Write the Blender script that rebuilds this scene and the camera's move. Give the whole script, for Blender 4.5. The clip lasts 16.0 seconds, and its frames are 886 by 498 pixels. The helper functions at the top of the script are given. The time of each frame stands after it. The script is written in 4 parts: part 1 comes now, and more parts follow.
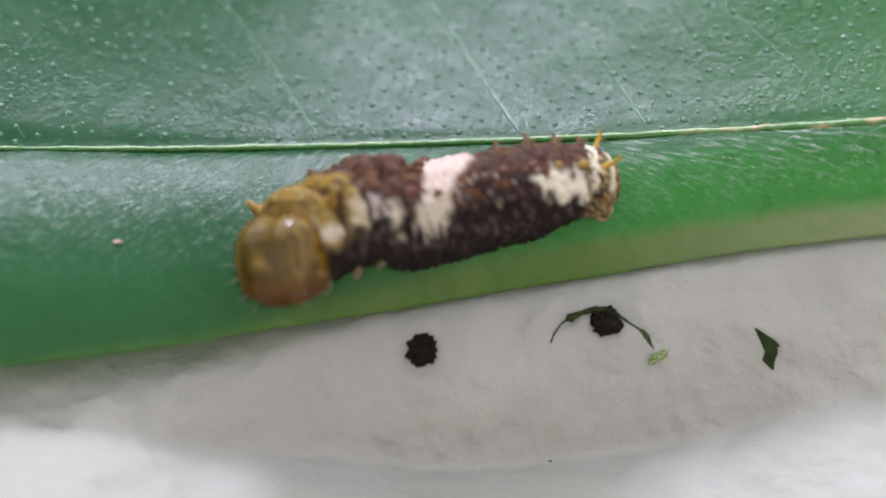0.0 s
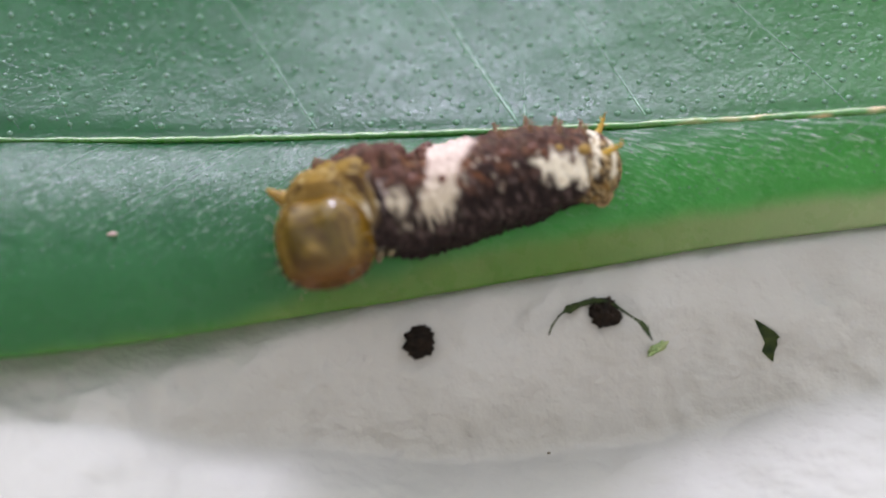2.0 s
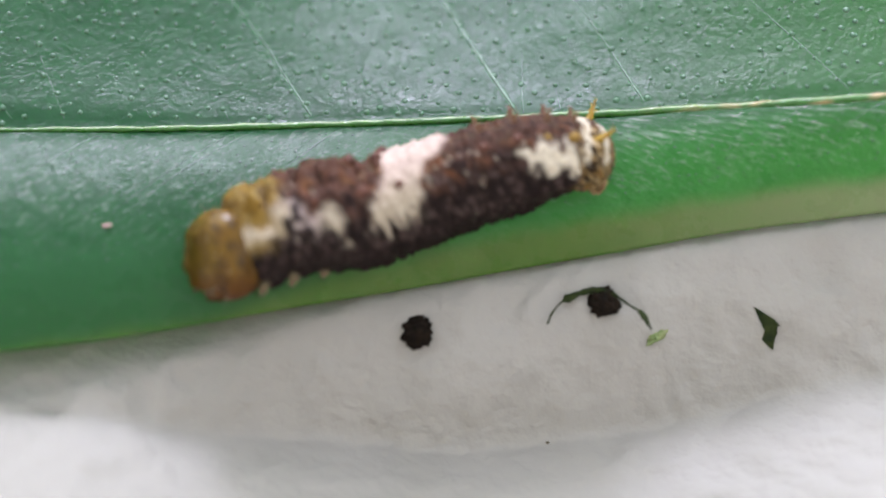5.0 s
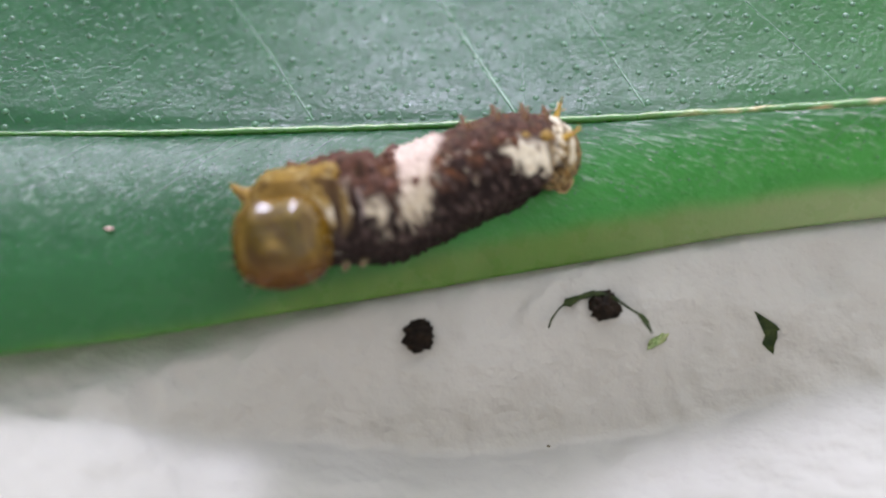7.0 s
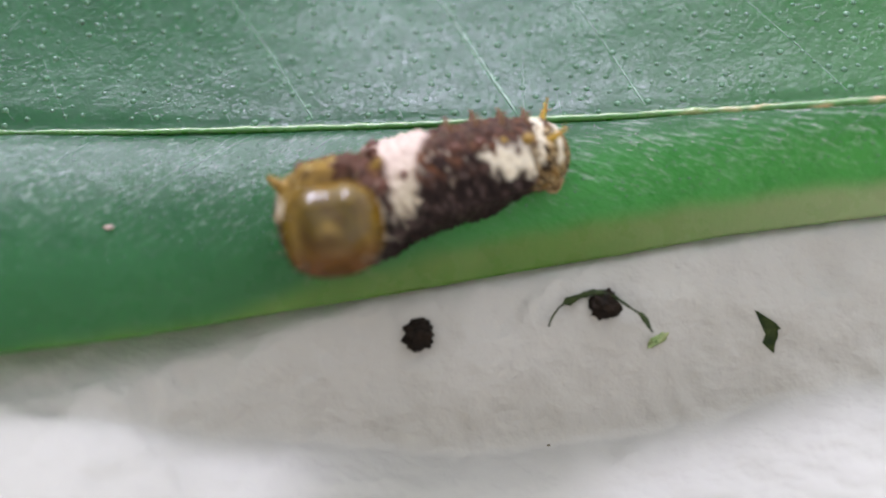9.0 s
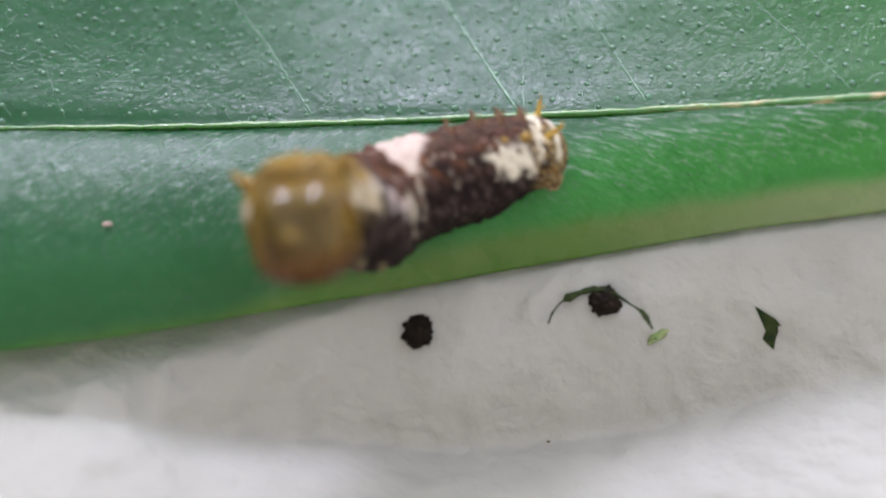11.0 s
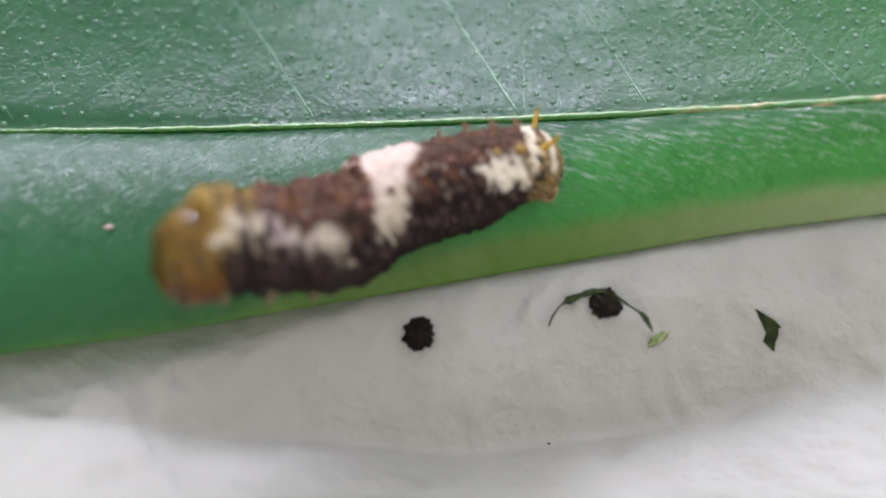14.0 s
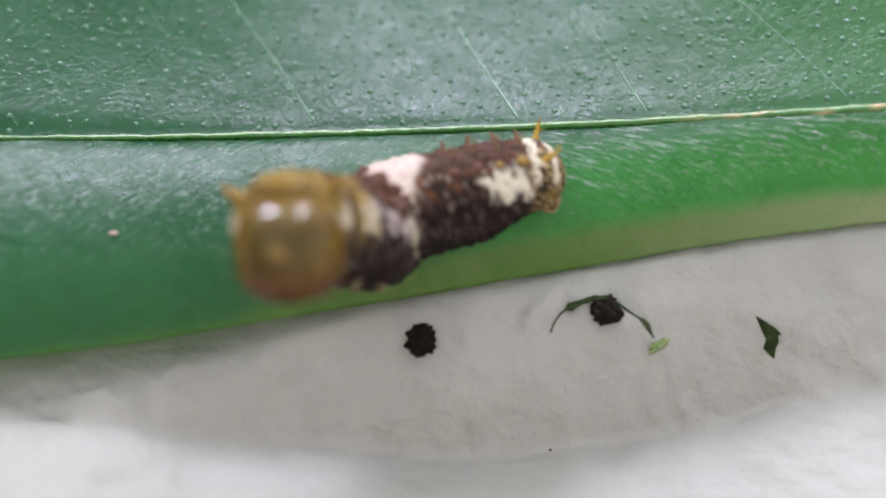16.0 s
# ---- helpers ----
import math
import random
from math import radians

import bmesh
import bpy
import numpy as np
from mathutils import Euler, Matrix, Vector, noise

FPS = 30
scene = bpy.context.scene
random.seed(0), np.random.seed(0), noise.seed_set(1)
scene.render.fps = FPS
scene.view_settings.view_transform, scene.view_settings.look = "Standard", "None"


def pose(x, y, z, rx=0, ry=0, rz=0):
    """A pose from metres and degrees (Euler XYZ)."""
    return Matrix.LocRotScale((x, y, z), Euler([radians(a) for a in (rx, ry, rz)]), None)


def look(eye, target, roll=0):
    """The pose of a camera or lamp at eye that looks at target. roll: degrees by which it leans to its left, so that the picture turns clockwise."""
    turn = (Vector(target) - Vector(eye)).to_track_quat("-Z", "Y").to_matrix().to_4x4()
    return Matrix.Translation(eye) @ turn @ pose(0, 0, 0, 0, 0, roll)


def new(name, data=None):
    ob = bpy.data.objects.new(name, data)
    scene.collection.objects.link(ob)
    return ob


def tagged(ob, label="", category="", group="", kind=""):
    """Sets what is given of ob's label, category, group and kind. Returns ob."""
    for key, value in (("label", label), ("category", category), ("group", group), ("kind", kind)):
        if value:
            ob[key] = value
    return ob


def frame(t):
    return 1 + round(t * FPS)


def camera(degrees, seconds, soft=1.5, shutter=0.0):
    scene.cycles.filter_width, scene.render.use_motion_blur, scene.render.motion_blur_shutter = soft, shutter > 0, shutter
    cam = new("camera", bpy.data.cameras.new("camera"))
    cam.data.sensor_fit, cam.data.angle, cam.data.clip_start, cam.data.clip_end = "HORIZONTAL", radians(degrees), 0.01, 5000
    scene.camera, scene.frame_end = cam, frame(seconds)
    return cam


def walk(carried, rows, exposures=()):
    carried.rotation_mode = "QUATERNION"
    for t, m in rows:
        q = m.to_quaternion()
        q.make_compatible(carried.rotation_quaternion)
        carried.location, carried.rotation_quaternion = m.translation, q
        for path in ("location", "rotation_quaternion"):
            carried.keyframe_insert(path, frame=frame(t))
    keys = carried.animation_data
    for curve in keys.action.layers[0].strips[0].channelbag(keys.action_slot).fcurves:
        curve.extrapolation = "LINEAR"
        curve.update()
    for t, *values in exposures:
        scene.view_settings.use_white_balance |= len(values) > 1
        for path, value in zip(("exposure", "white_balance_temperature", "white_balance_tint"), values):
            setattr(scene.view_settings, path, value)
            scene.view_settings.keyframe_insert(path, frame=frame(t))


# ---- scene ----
MM = 0.001
cam = camera(40, 16.0, soft=1.9)
cam.data.dof.use_dof = True
cam.data.dof.focus_distance = 0.0568
cam.data.dof.aperture_fstop = 15.0
PATH = [
    (0.0, pose(0.000000, -0.042898, 0.041996, 50.0000, -0.0000, 0.0000)),
    (0.5, pose(-0.000098, -0.042905, 0.041938, 49.9535, -0.0568, -0.1141)),
    (1.0, pose(0.000069, -0.042740, 0.041919, 49.7600, 0.0828, -0.0833)),
    (1.5, pose(-0.000045, -0.042706, 0.041988, 49.6698, 0.0048, -0.1486)),
    (2.0, pose(0.000302, -0.042507, 0.041913, 49.3966, 0.2170, 0.0644)),
    (2.5, pose(-0.000012, -0.042531, 0.041781, 49.4574, 0.0449, -0.2012)),
    (3.0, pose(0.000186, -0.042233, 0.041832, 49.0148, 0.1393, -0.0841)),
    (3.5, pose(0.000326, -0.041983, 0.041945, 48.6428, 0.2578, -0.0453)),
    (4.0, pose(0.000323, -0.041538, 0.042221, 47.9324, 0.3229, -0.1953)),
    (6.5, pose(0.000183, -0.041850, 0.042251, 48.3758, 0.2660, -0.2129)),
    (7.0, pose(0.000156, -0.041896, 0.042177, 48.4569, 0.2223, -0.2081)),
    (7.5, pose(0.000258, -0.041865, 0.042205, 48.4051, 0.2992, -0.1398)),
    (8.0, pose(0.000258, -0.041834, 0.042231, 48.3590, 0.2952, -0.1379)),
    (8.5, pose(0.000116, -0.041878, 0.042103, 48.4596, 0.1604, -0.2102)),
    (9.0, pose(0.000268, -0.041896, 0.042082, 48.4736, 0.2998, -0.1296)),
    (11.5, pose(0.000173, -0.041274, 0.042458, 47.5637, 0.2279, -0.2506)),
    (12.0, pose(0.000180, -0.041200, 0.042555, 47.4467, 0.2572, -0.2663)),
    (12.5, pose(0.000249, -0.041196, 0.042573, 47.4296, 0.2982, -0.2155)),
    (13.0, pose(0.000413, -0.041154, 0.042818, 47.3226, 0.4182, -0.0555)),
    (13.5, pose(0.000334, -0.041296, 0.042639, 47.5829, 0.3513, -0.0820)),
    (14.0, pose(0.000308, -0.041288, 0.042639, 47.5681, 0.3388, -0.0940)),
    (14.5, pose(0.000135, -0.041599, 0.042696, 47.9152, 0.2588, -0.1771)),
    (15.0, pose(0.000228, -0.041824, 0.042636, 48.3051, 0.2989, -0.0225)),
    (15.5, pose(0.000219, -0.041754, 0.042720, 48.1994, 0.3027, -0.0374)),
    (16.0, pose(0.000063, -0.041817, 0.042582, 48.3035, 0.1693, -0.1363)),
]
RIB_Y = (4.712176, -0.051796, -0.006707, -0.001531, -1.7e-05, 8e-06)
EDGE_Y = (-1.837362, 0.184627, -0.006126, -0.000138, -0.000142, -0.000112)
EXPOSURE = 2.05
SKY = 0.14
SUN = 0.60
FRASS_A = (-1.00, -3.49)
FRASS_B = (7.46, -2.40)
TRIANGLE = (15.00, -2.63)
PALE = (9.96, -3.05)
SPECK = (5.02, -5.69)
CRUMB_LEAF = (-14.36, 0.5025)
CAT_BASE = (-0.10, -0.51, 6.46)
walk(cam, PATH, exposures=[(t, EXPOSURE + e, 6330, 11.5) for t, e in ((0.0, -0.05), (1.5, 0.0), (4.0, 0.04), (8.5, 0.04), (11.5, -0.05), (12.5, -0.07), (14.5, 0.0), (16.0, 0.0))])

# ---- daylight: a soft sun behind the leaf, and the sky ----
SUN_EL, SUN_AZ = 50.0, -8.0
world = bpy.data.worlds.new("world")
scene.world = world
world.use_nodes = True
wt = world.node_tree
wt.nodes.clear()
sky = wt.nodes.new("ShaderNodeTexSky")
sky.sky_type, sky.sun_disc = "NISHITA", False
sky.sun_elevation, sky.sun_rotation = radians(SUN_EL), radians(SUN_AZ)
sky.air_density, sky.dust_density, sky.ozone_density = 1.0, 1.0, 1.0
hsv = wt.nodes.new("ShaderNodeHueSaturation")
hsv.inputs["Saturation"].default_value = 0.16
bg = wt.nodes.new("ShaderNodeBackground")
bg.inputs["Strength"].default_value = SKY
wo = wt.nodes.new("ShaderNodeOutputWorld")
wt.links.new(sky.outputs[0], hsv.inputs["Color"])
wt.links.new(hsv.outputs[0], bg.inputs["Color"])
wt.links.new(bg.outputs[0], wo.inputs["Surface"])
sun = new("sun", bpy.data.lights.new("sun", "SUN"))
sun.data.energy, sun.data.angle, sun.data.color = SUN, radians(16), (0.95, 0.925, 1.20)
sd = Vector((math.sin(radians(SUN_AZ)) * math.cos(radians(SUN_EL)), math.cos(radians(SUN_AZ)) * math.cos(radians(SUN_EL)), math.sin(radians(SUN_EL))))
sun.matrix_world = look(sd * 0.5, (0, 0, 0))


# ---- materials ----
class Nodes:
    """A small builder for one procedural material."""

    def __init__(self, name):
        self.mat = bpy.data.materials.new(name)
        self.mat.use_nodes = True
        self.t = self.mat.node_tree
        self.t.nodes.clear()
        self.out = self.add("ShaderNodeOutputMaterial")
        self.p = self.add("ShaderNodeBsdfPrincipled")
        self.link(self.p.outputs[0], self.out.inputs["Surface"])
        self.co = self.add("ShaderNodeTexCoord").outputs["Object"]

    def add(self, kind):
        return self.t.nodes.new(kind)

    def link(self, a, b):
        self.t.links.new(a, b)

    def noise(self, per_mm, detail=4.0, rough=0.55, stretch=None, distort=0.0):
        co = self.co
        if stretch:
            # turn first, so that the grain runs along the angle given
            for key, value in (("Rotation", (0, 0, -radians(stretch[3]))), ("Scale", stretch[:3])):
                mp = self.add("ShaderNodeMapping")
                mp.inputs[key].default_value = value
                self.link(co, mp.inputs[0])
                co = mp.outputs[0]
        n = self.add("ShaderNodeTexNoise")
        n.inputs["Scale"].default_value = per_mm / MM
        n.inputs["Detail"].default_value = detail
        n.inputs["Roughness"].default_value = rough
        n.inputs["Distortion"].default_value = distort
        self.link(co, n.inputs["Vector"])
        return n.outputs["Fac"]

    def ramp(self, fac, stops):
        r = self.add("ShaderNodeValToRGB")
        el = r.color_ramp.elements
        while len(el) < len(stops):
            el.new(0.5)
        for e, (at, c) in zip(el, stops):
            e.position = at
            e.color = (*c, 1) if len(c) == 3 else c
        self.link(fac, r.inputs[0])
        return r.outputs[0]

    def grey(self, fac, a, b, lo=0.3, hi=0.7):
        m = self.add("ShaderNodeMapRange")
        for k, v in zip(("From Min", "From Max", "To Min", "To Max"), (lo, hi, a, b)):
            m.inputs[k].default_value = v
        self.link(fac, m.inputs["Value"])
        return m.outputs[0]

    def mix(self, fac, a, b, how="MIX"):
        m = self.add("ShaderNodeMix")
        m.data_type, m.blend_type = "RGBA", how
        for sock, v in ((m.inputs[0], fac), (m.inputs[6], a), (m.inputs[7], b)):
            if isinstance(v, (int, float)):
                sock.default_value = v
            elif isinstance(v, tuple):
                sock.default_value = (*v, 1)
            else:
                self.link(v, sock)
        return m.outputs[2]

    def without(self, a, b):
        m = self.add("ShaderNodeMath")
        m.operation, m.use_clamp = "SUBTRACT", True
        self.link(a, m.inputs[0])
        self.link(b, m.inputs[1])
        return m.outputs[0]

    def paint(self):
        a = self.add("ShaderNodeAttribute")
        a.attribute_name = "Col"
        return a.outputs["Color"]

    def bump(self, height, mm, strength=1.0, base=None):
        b = self.add("ShaderNodeBump")
        b.inputs["Distance"].default_value = mm * MM
        b.inputs["Strength"].default_value = strength
        self.link(height, b.inputs["Height"])
        if base is not None:
            self.link(base, b.inputs["Normal"])
        return b.outputs[0]

    def set(self, **kw):
        for k, v in kw.items():
            sock = self.p.inputs[k.replace("_", " ")]
            if isinstance(v, (int, float)):
                sock.default_value = v
            elif isinstance(v, tuple):
                sock.default_value = (*v, 1) if len(sock.default_value) == 4 else v
            else:
                self.link(v, sock)
        return self

    def leak(self, colour, share):
        """Lets some light through a thin sheet."""
        tr = self.add("ShaderNodeBsdfTranslucent")
        if isinstance(colour, tuple):
            tr.inputs[0].default_value = (*colour, 1)
        else:
            self.link(colour, tr.inputs[0])
        ad = self.add("ShaderNodeMixShader")
        ad.inputs[0].default_value = share
        self.link(self.p.outputs[0], ad.inputs[1])
        self.link(tr.outputs[0], ad.inputs[2])
        self.link(ad.outputs[0], self.out.inputs["Surface"])
        return self


def leaf_material():
    m = Nodes("leaf_blade")
    big, fine = m.noise(0.12, 3), m.noise(2.5, 4)
    c = m.ramp(big, [(0.3, (0.015, 0.070, 0.030)), (0.7, (0.026, 0.104, 0.045))])
    c = m.mix(m.grey(fine, 0, 0.5), c, (0.012, 0.056, 0.028))
    xyz = m.add("ShaderNodeSeparateXYZ")
    m.link(m.co, xyz.inputs[0])
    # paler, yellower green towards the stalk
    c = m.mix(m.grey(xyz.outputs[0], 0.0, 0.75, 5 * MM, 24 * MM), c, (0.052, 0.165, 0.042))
    # painted on the blade: rim, near half, light through it, and glints in alpha
    sep = m.add("ShaderNodeSeparateColor")
    paint = m.add("ShaderNodeAttribute")
    paint.attribute_name = "Col"
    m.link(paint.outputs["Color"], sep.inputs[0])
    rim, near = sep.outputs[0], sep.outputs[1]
    # brighter green in place of light coming through the near half
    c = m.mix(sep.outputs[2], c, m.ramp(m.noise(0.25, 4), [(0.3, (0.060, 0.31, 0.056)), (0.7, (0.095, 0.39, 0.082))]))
    # waxy relief: crinkles on the far half; dragged scratches on the near half, which lean one way by the tip and the other by the stalk
    side = m.grey(xyz.outputs[0], 0.0, 1.0, -5 * MM, 4 * MM)
    # the olive rim: fresh yellow-green by the tip, paler by the stalk
    olive = m.ramp(m.noise(0.6, 4), [(0.3, (0.090, 0.160, 0.028)), (0.7, (0.145, 0.205, 0.052))])
    olive = m.mix(m.grey(xyz.outputs[0], 0.4, 0.0, -14 * MM, -2 * MM), olive, (0.13, 0.26, 0.035))
    olive = m.mix(m.grey(xyz.outputs[0], 0.0, 0.9, 6 * MM, 20 * MM), olive, (0.36, 0.39, 0.22))
    c = m.mix(rim, c, olive)
    # glints on the near half's scratches, painted as pale streaks
    stalk_glint = m.grey(m.noise(3.6, 5, 0.75, (0.24, 2.0, 1, -16)), 0.0, 0.82, 0.525, 0.65)
    tip_glint = m.grey(m.noise(3.4, 5, 0.75, (0.6, 1.3, 1, 40)), 0.0, 0.45, 0.52, 0.66)
    glint = m.mix(paint.outputs["Alpha"], (0, 0, 0), m.mix(side, tip_glint, stalk_glint))
    c = m.mix(glint, c, (0.46, 0.55, 0.48))
    far_grain = m.noise(1.3, 4, 0.6, (0.6, 1.3, 1, 112))
    crinkle = m.noise(3.0, 3, 0.6, (0.9, 1.1, 1, 75), 0.8)
    tip_drag = m.noise(2.0, 4, 0.65, (0.38, 1.5, 1, 50))
    stalk_drag = m.noise(2.6, 4, 0.7, (0.26, 2.0, 1, -27))
    b = m.bump(m.mix(near, far_grain, (0.5, 0.5, 0.5)), 0.032)
    b = m.bump(m.mix(near, crinkle, (0.5, 0.5, 0.5)), 0.044, 1.0, b)
    b = m.bump(m.mix(near, (0.5, 0.5, 0.5), m.mix(side, tip_drag, (0.5, 0.5, 0.5))), 0.085, 1.0, b)
    b = m.bump(m.mix(m.without(near, rim), (0.5, 0.5, 0.5), m.mix(side, (0.5, 0.5, 0.5), stalk_drag)), 0.15, 1.0, b)
    b = m.bump(m.mix(near, (0.5, 0.5, 0.5), m.noise(3.6, 2, 0.5)), 0.030, 1.0, b)
    b = m.bump(m.noise(0.4, 4, 0.55, (0.75, 1.2, 1, 112)), 0.11, 1.0, b)
    b = m.bump(m.noise(5.5, 3, 0.6), 0.019, 1.0, b)
    m.set(Base_Color=c, Roughness=m.grey(m.noise(0.5, 5, 0.6), 0.19, 0.38), Specular_IOR_Level=0.34, IOR=1.5, Normal=b)
    return m.leak((0.10, 0.62, 0.10), 0.42).mat


def plain(name, a, b, rough, per_mm=1.5, bump_mm=0.03, spec=0.5, leak=None, sss=0.0):
    m = Nodes(name)
    c = m.ramp(m.noise(per_mm, 4), [(0.35, a), (0.65, b)])
    m.set(Base_Color=c, Roughness=rough, Specular_IOR_Level=spec, Normal=m.bump(m.noise(per_mm * 2.5, 4), bump_mm))
    if sss:
        m.set(Subsurface_Weight=sss, Subsurface_Radius=(0.0006, 0.0004, 0.0002), Subsurface_Scale=1.0)
    if leak:
        m.leak(leak, 0.25)
    return m.mat


def skin_material(name, rough, bump_mm, sss=0.0, spec=0.5, coat=0.0):
    """Skin coloured by the painted pigment, with fine grain."""
    m = Nodes(name)
    g = m.noise(4.0, 4, 0.65)
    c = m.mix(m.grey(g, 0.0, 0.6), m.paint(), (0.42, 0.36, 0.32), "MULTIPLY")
    m.set(Base_Color=c, Roughness=m.grey(m.noise(2.0), rough - 0.08, rough + 0.1), Specular_IOR_Level=spec, Coat_Weight=coat, Coat_Roughness=0.10, Coat_IOR=1.55)
    m.set(Normal=m.bump(m.noise(3.0, 4, 0.6), bump_mm))
    if sss:
        m.set(Subsurface_Weight=sss, Subsurface_Radius=(0.0008, 0.0005, 0.0002), Subsurface_Scale=1.0)
    return m.mat


def tissue_material():
    m = Nodes("tissue_paper")
    c = m.ramp(m.noise(0.15, 4), [(0.3, (0.384, 0.374, 0.337)), (0.7, (0.430, 0.418, 0.384))])
    b = m.bump(m.noise(0.32, 3, 0.5, (0.9, 1, 1, -30)), 0.6)
    b = m.bump(m.noise(0.9, 3, 0.55, (0.9, 1.0, 1, -35)), 0.26, 1.0, b)
    b = m.bump(m.noise(3.0, 4, 0.6), 0.012, 1.0, b)
    m.set(Base_Color=c, Roughness=0.9, Specular_IOR_Level=0.2, Normal=b)
    return m.leak((0.5, 0.49, 0.48), 0.2).mat


M_LEAF = leaf_material()
M_RIB = skin_material("midrib_skin", 0.30, 0.07, spec=0.6)
M_VEIN = plain("vein_skin", (0.045, 0.135, 0.068), (0.085, 0.19, 0.105), 0.34, spec=0.7)
M_GLAND = plain("gland_skin", (0.055, 0.155, 0.080), (0.10, 0.21, 0.13), 0.28, 3.0, 0.01, spec=0.55, leak=(0.12, 0.5, 0.1))
M_TISSUE = tissue_material()
M_TABLE = plain("table_wood", (0.22, 0.15, 0.10), (0.30, 0.21, 0.14), 0.5, 0.05, 0.05)
M_UNSEEN_WALL = plain("plaster", (0.53, 0.485, 0.40), (0.61, 0.56, 0.465), 0.9, 0.01, 0.5)
M_SKIN = skin_material("caterpillar_skin", 0.5, 0.15, spec=0.07)
M_HEAD = skin_material("head_capsule", 0.5, 0.018, 0.0, 0.02, 0.40)
M_HORN = plain("yellow_horn", (0.30, 0.17, 0.008), (0.42, 0.27, 0.03), 0.4, 2.0, 0.02, sss=0.2)
M_OCHRE = plain("ochre_wart", (0.13, 0.072, 0.008), (0.28, 0.17, 0.03), 0.5, 3.0, 0.03, spec=0.25)
M_SPINE = plain("brown_spine", (0.12, 0.06, 0.03), (0.22, 0.12, 0.06), 0.5)
M_WART = plain("red_wart", (0.055, 0.022, 0.014), (0.12, 0.040, 0.018), 0.55, spec=0.25)
M_LEG = plain("pale_leg", (0.045, 0.036, 0.020), (0.15, 0.12, 0.065), 0.5, spec=0.2)
M_HAIR = plain("pale_hair", (0.5, 0.45, 0.3), (0.6, 0.55, 0.4), 0.4)
M_EYE = plain("dark_eye", (0.02, 0.012, 0.008), (0.04, 0.025, 0.015), 0.2)
M_MOUTH = plain("brown_mouth", (0.050, 0.022, 0.004), (0.080, 0.038, 0.006), 0.5, spec=0.15)
M_FRASS = plain("frass_crust", (0.007, 0.005, 0.0035), (0.020, 0.013, 0.008), 0.8, 2.5, 0.12, spec=0.12)
M_SCRAP = plain("scrap_leaf", (0.009, 0.017, 0.004), (0.030, 0.042, 0.010), 0.7, 2.0, 0.05, spec=0.15)
M_PALE = plain("pale_scrap", (0.10, 0.16, 0.035), (0.27, 0.31, 0.13), 0.5, 3.0, 0.05)
M_CRUMB = plain("pink_crumb", (0.40, 0.28, 0.24), (0.52, 0.40, 0.35), 0.7, 4.0, 0.04)
M_SILK_GLINT = plain("silk", (0.86, 0.86, 0.85), (0.92, 0.92, 0.91), 0.25, spec=1.0)


# ---- mesh helpers: shapes are given in millimetres ----
def mesh_of(name, verts, faces, material, colours=None, smooth=True):
    me = bpy.data.meshes.new(name)
    me.from_pydata([(x * MM, y * MM, z * MM) for x, y, z in verts], [], faces)
    me.materials.append(material)
    if smooth:
        me.polygons.foreach_set("use_smooth", [True] * len(me.polygons))
    if colours is not None:
        a = me.color_attributes.new("Col", "FLOAT_COLOR", "POINT")
        a.data.foreach_set("color", np.array([(*c, 1.0)[:4] for c in colours], dtype=np.float32).ravel())
    me.update()
    return me


def thing(name, label, category, kind="", at=(0, 0, 0), data=None, group=""):
    ob = new(name, data)
    ob.location = Vector(at) * MM
    return tagged(ob, label, category, group, kind)


def part(name, me, parent, label="", at=None, kind=""):
    ob = new(name, me)
    ob.parent = parent
    if at is not None:
        ob.matrix_basis = at
    return tagged(ob, label, kind=kind)


def rings(path, radii, sides=10, flat=1.0, cap=True):
    """A tube along a path, with its radius at each point."""
    path = [Vector(p) for p in path]
    verts, faces = [], []
    for i, p in enumerate(path):
        d = (path[min(i + 1, len(path) - 1)] - path[max(i - 1, 0)]).normalized()
        s = d.cross(Vector((0, 0, 1)) if abs(d.z) < 0.9 else Vector((1, 0, 0))).normalized()
        u = s.cross(d)
        for k in range(sides):
            a = 2 * math.pi * k / sides
            verts.append(tuple(p + radii[i] * (math.cos(a) * s + math.sin(a) * flat * u)))
    for i in range(len(path) - 1):
        for k in range(sides):
            a, b = i * sides + k, i * sides + (k + 1) % sides
            faces.append((a, b, b + sides, a + sides))
    if cap:
        faces.append(tuple(range(sides))[::-1])
        faces.append(tuple(range((len(path) - 1) * sides, len(path) * sides)))
    return verts, faces


def grid_faces(n, m):
    return [(i * m + j, (i + 1) * m + j, (i + 1) * m + j + 1, i * m + j + 1) for i in range(n - 1) for j in range(m - 1)]


def nz(x, y, z=0.0, s=1.0):
    return noise.noise(Vector((x * s, y * s, z * s)))


# ---- the plan of leaf and tissue, in millimetres ----
def smooth(a, b, x):
    q = max(0.0, min(1.0, (x - a) / (b - a)))
    return q * q * (3 - 2 * q)


def bow(c, x):
    """A line that bends one way towards the tip and another towards the stalk."""
    n, q = min(0.0, x), max(0.0, x)
    return c[0] + c[1] * x + c[2] * n * n + c[3] * q * q + c[4] * n ** 3 + c[5] * q ** 3


def rib(x):
    """The midrib's line, which rises towards the tip."""
    q = max(-28.0, min(30.0, x))
    return bow(RIB_Y, max(-25.0, min(27.0, x))), bow((8.7, 0.075, 0.0056, 0.002, 0, 0), q)


def taper(x):
    """The half-width's share along the leaf, from tip to stalk."""
    left, right = max(0.0, x + 62.0) / 40.0, max(0.0, 34.0 - x) / 14.0
    return max(0.02, min(1.0, left) ** 0.6 * min(1.0, right) ** 0.6)


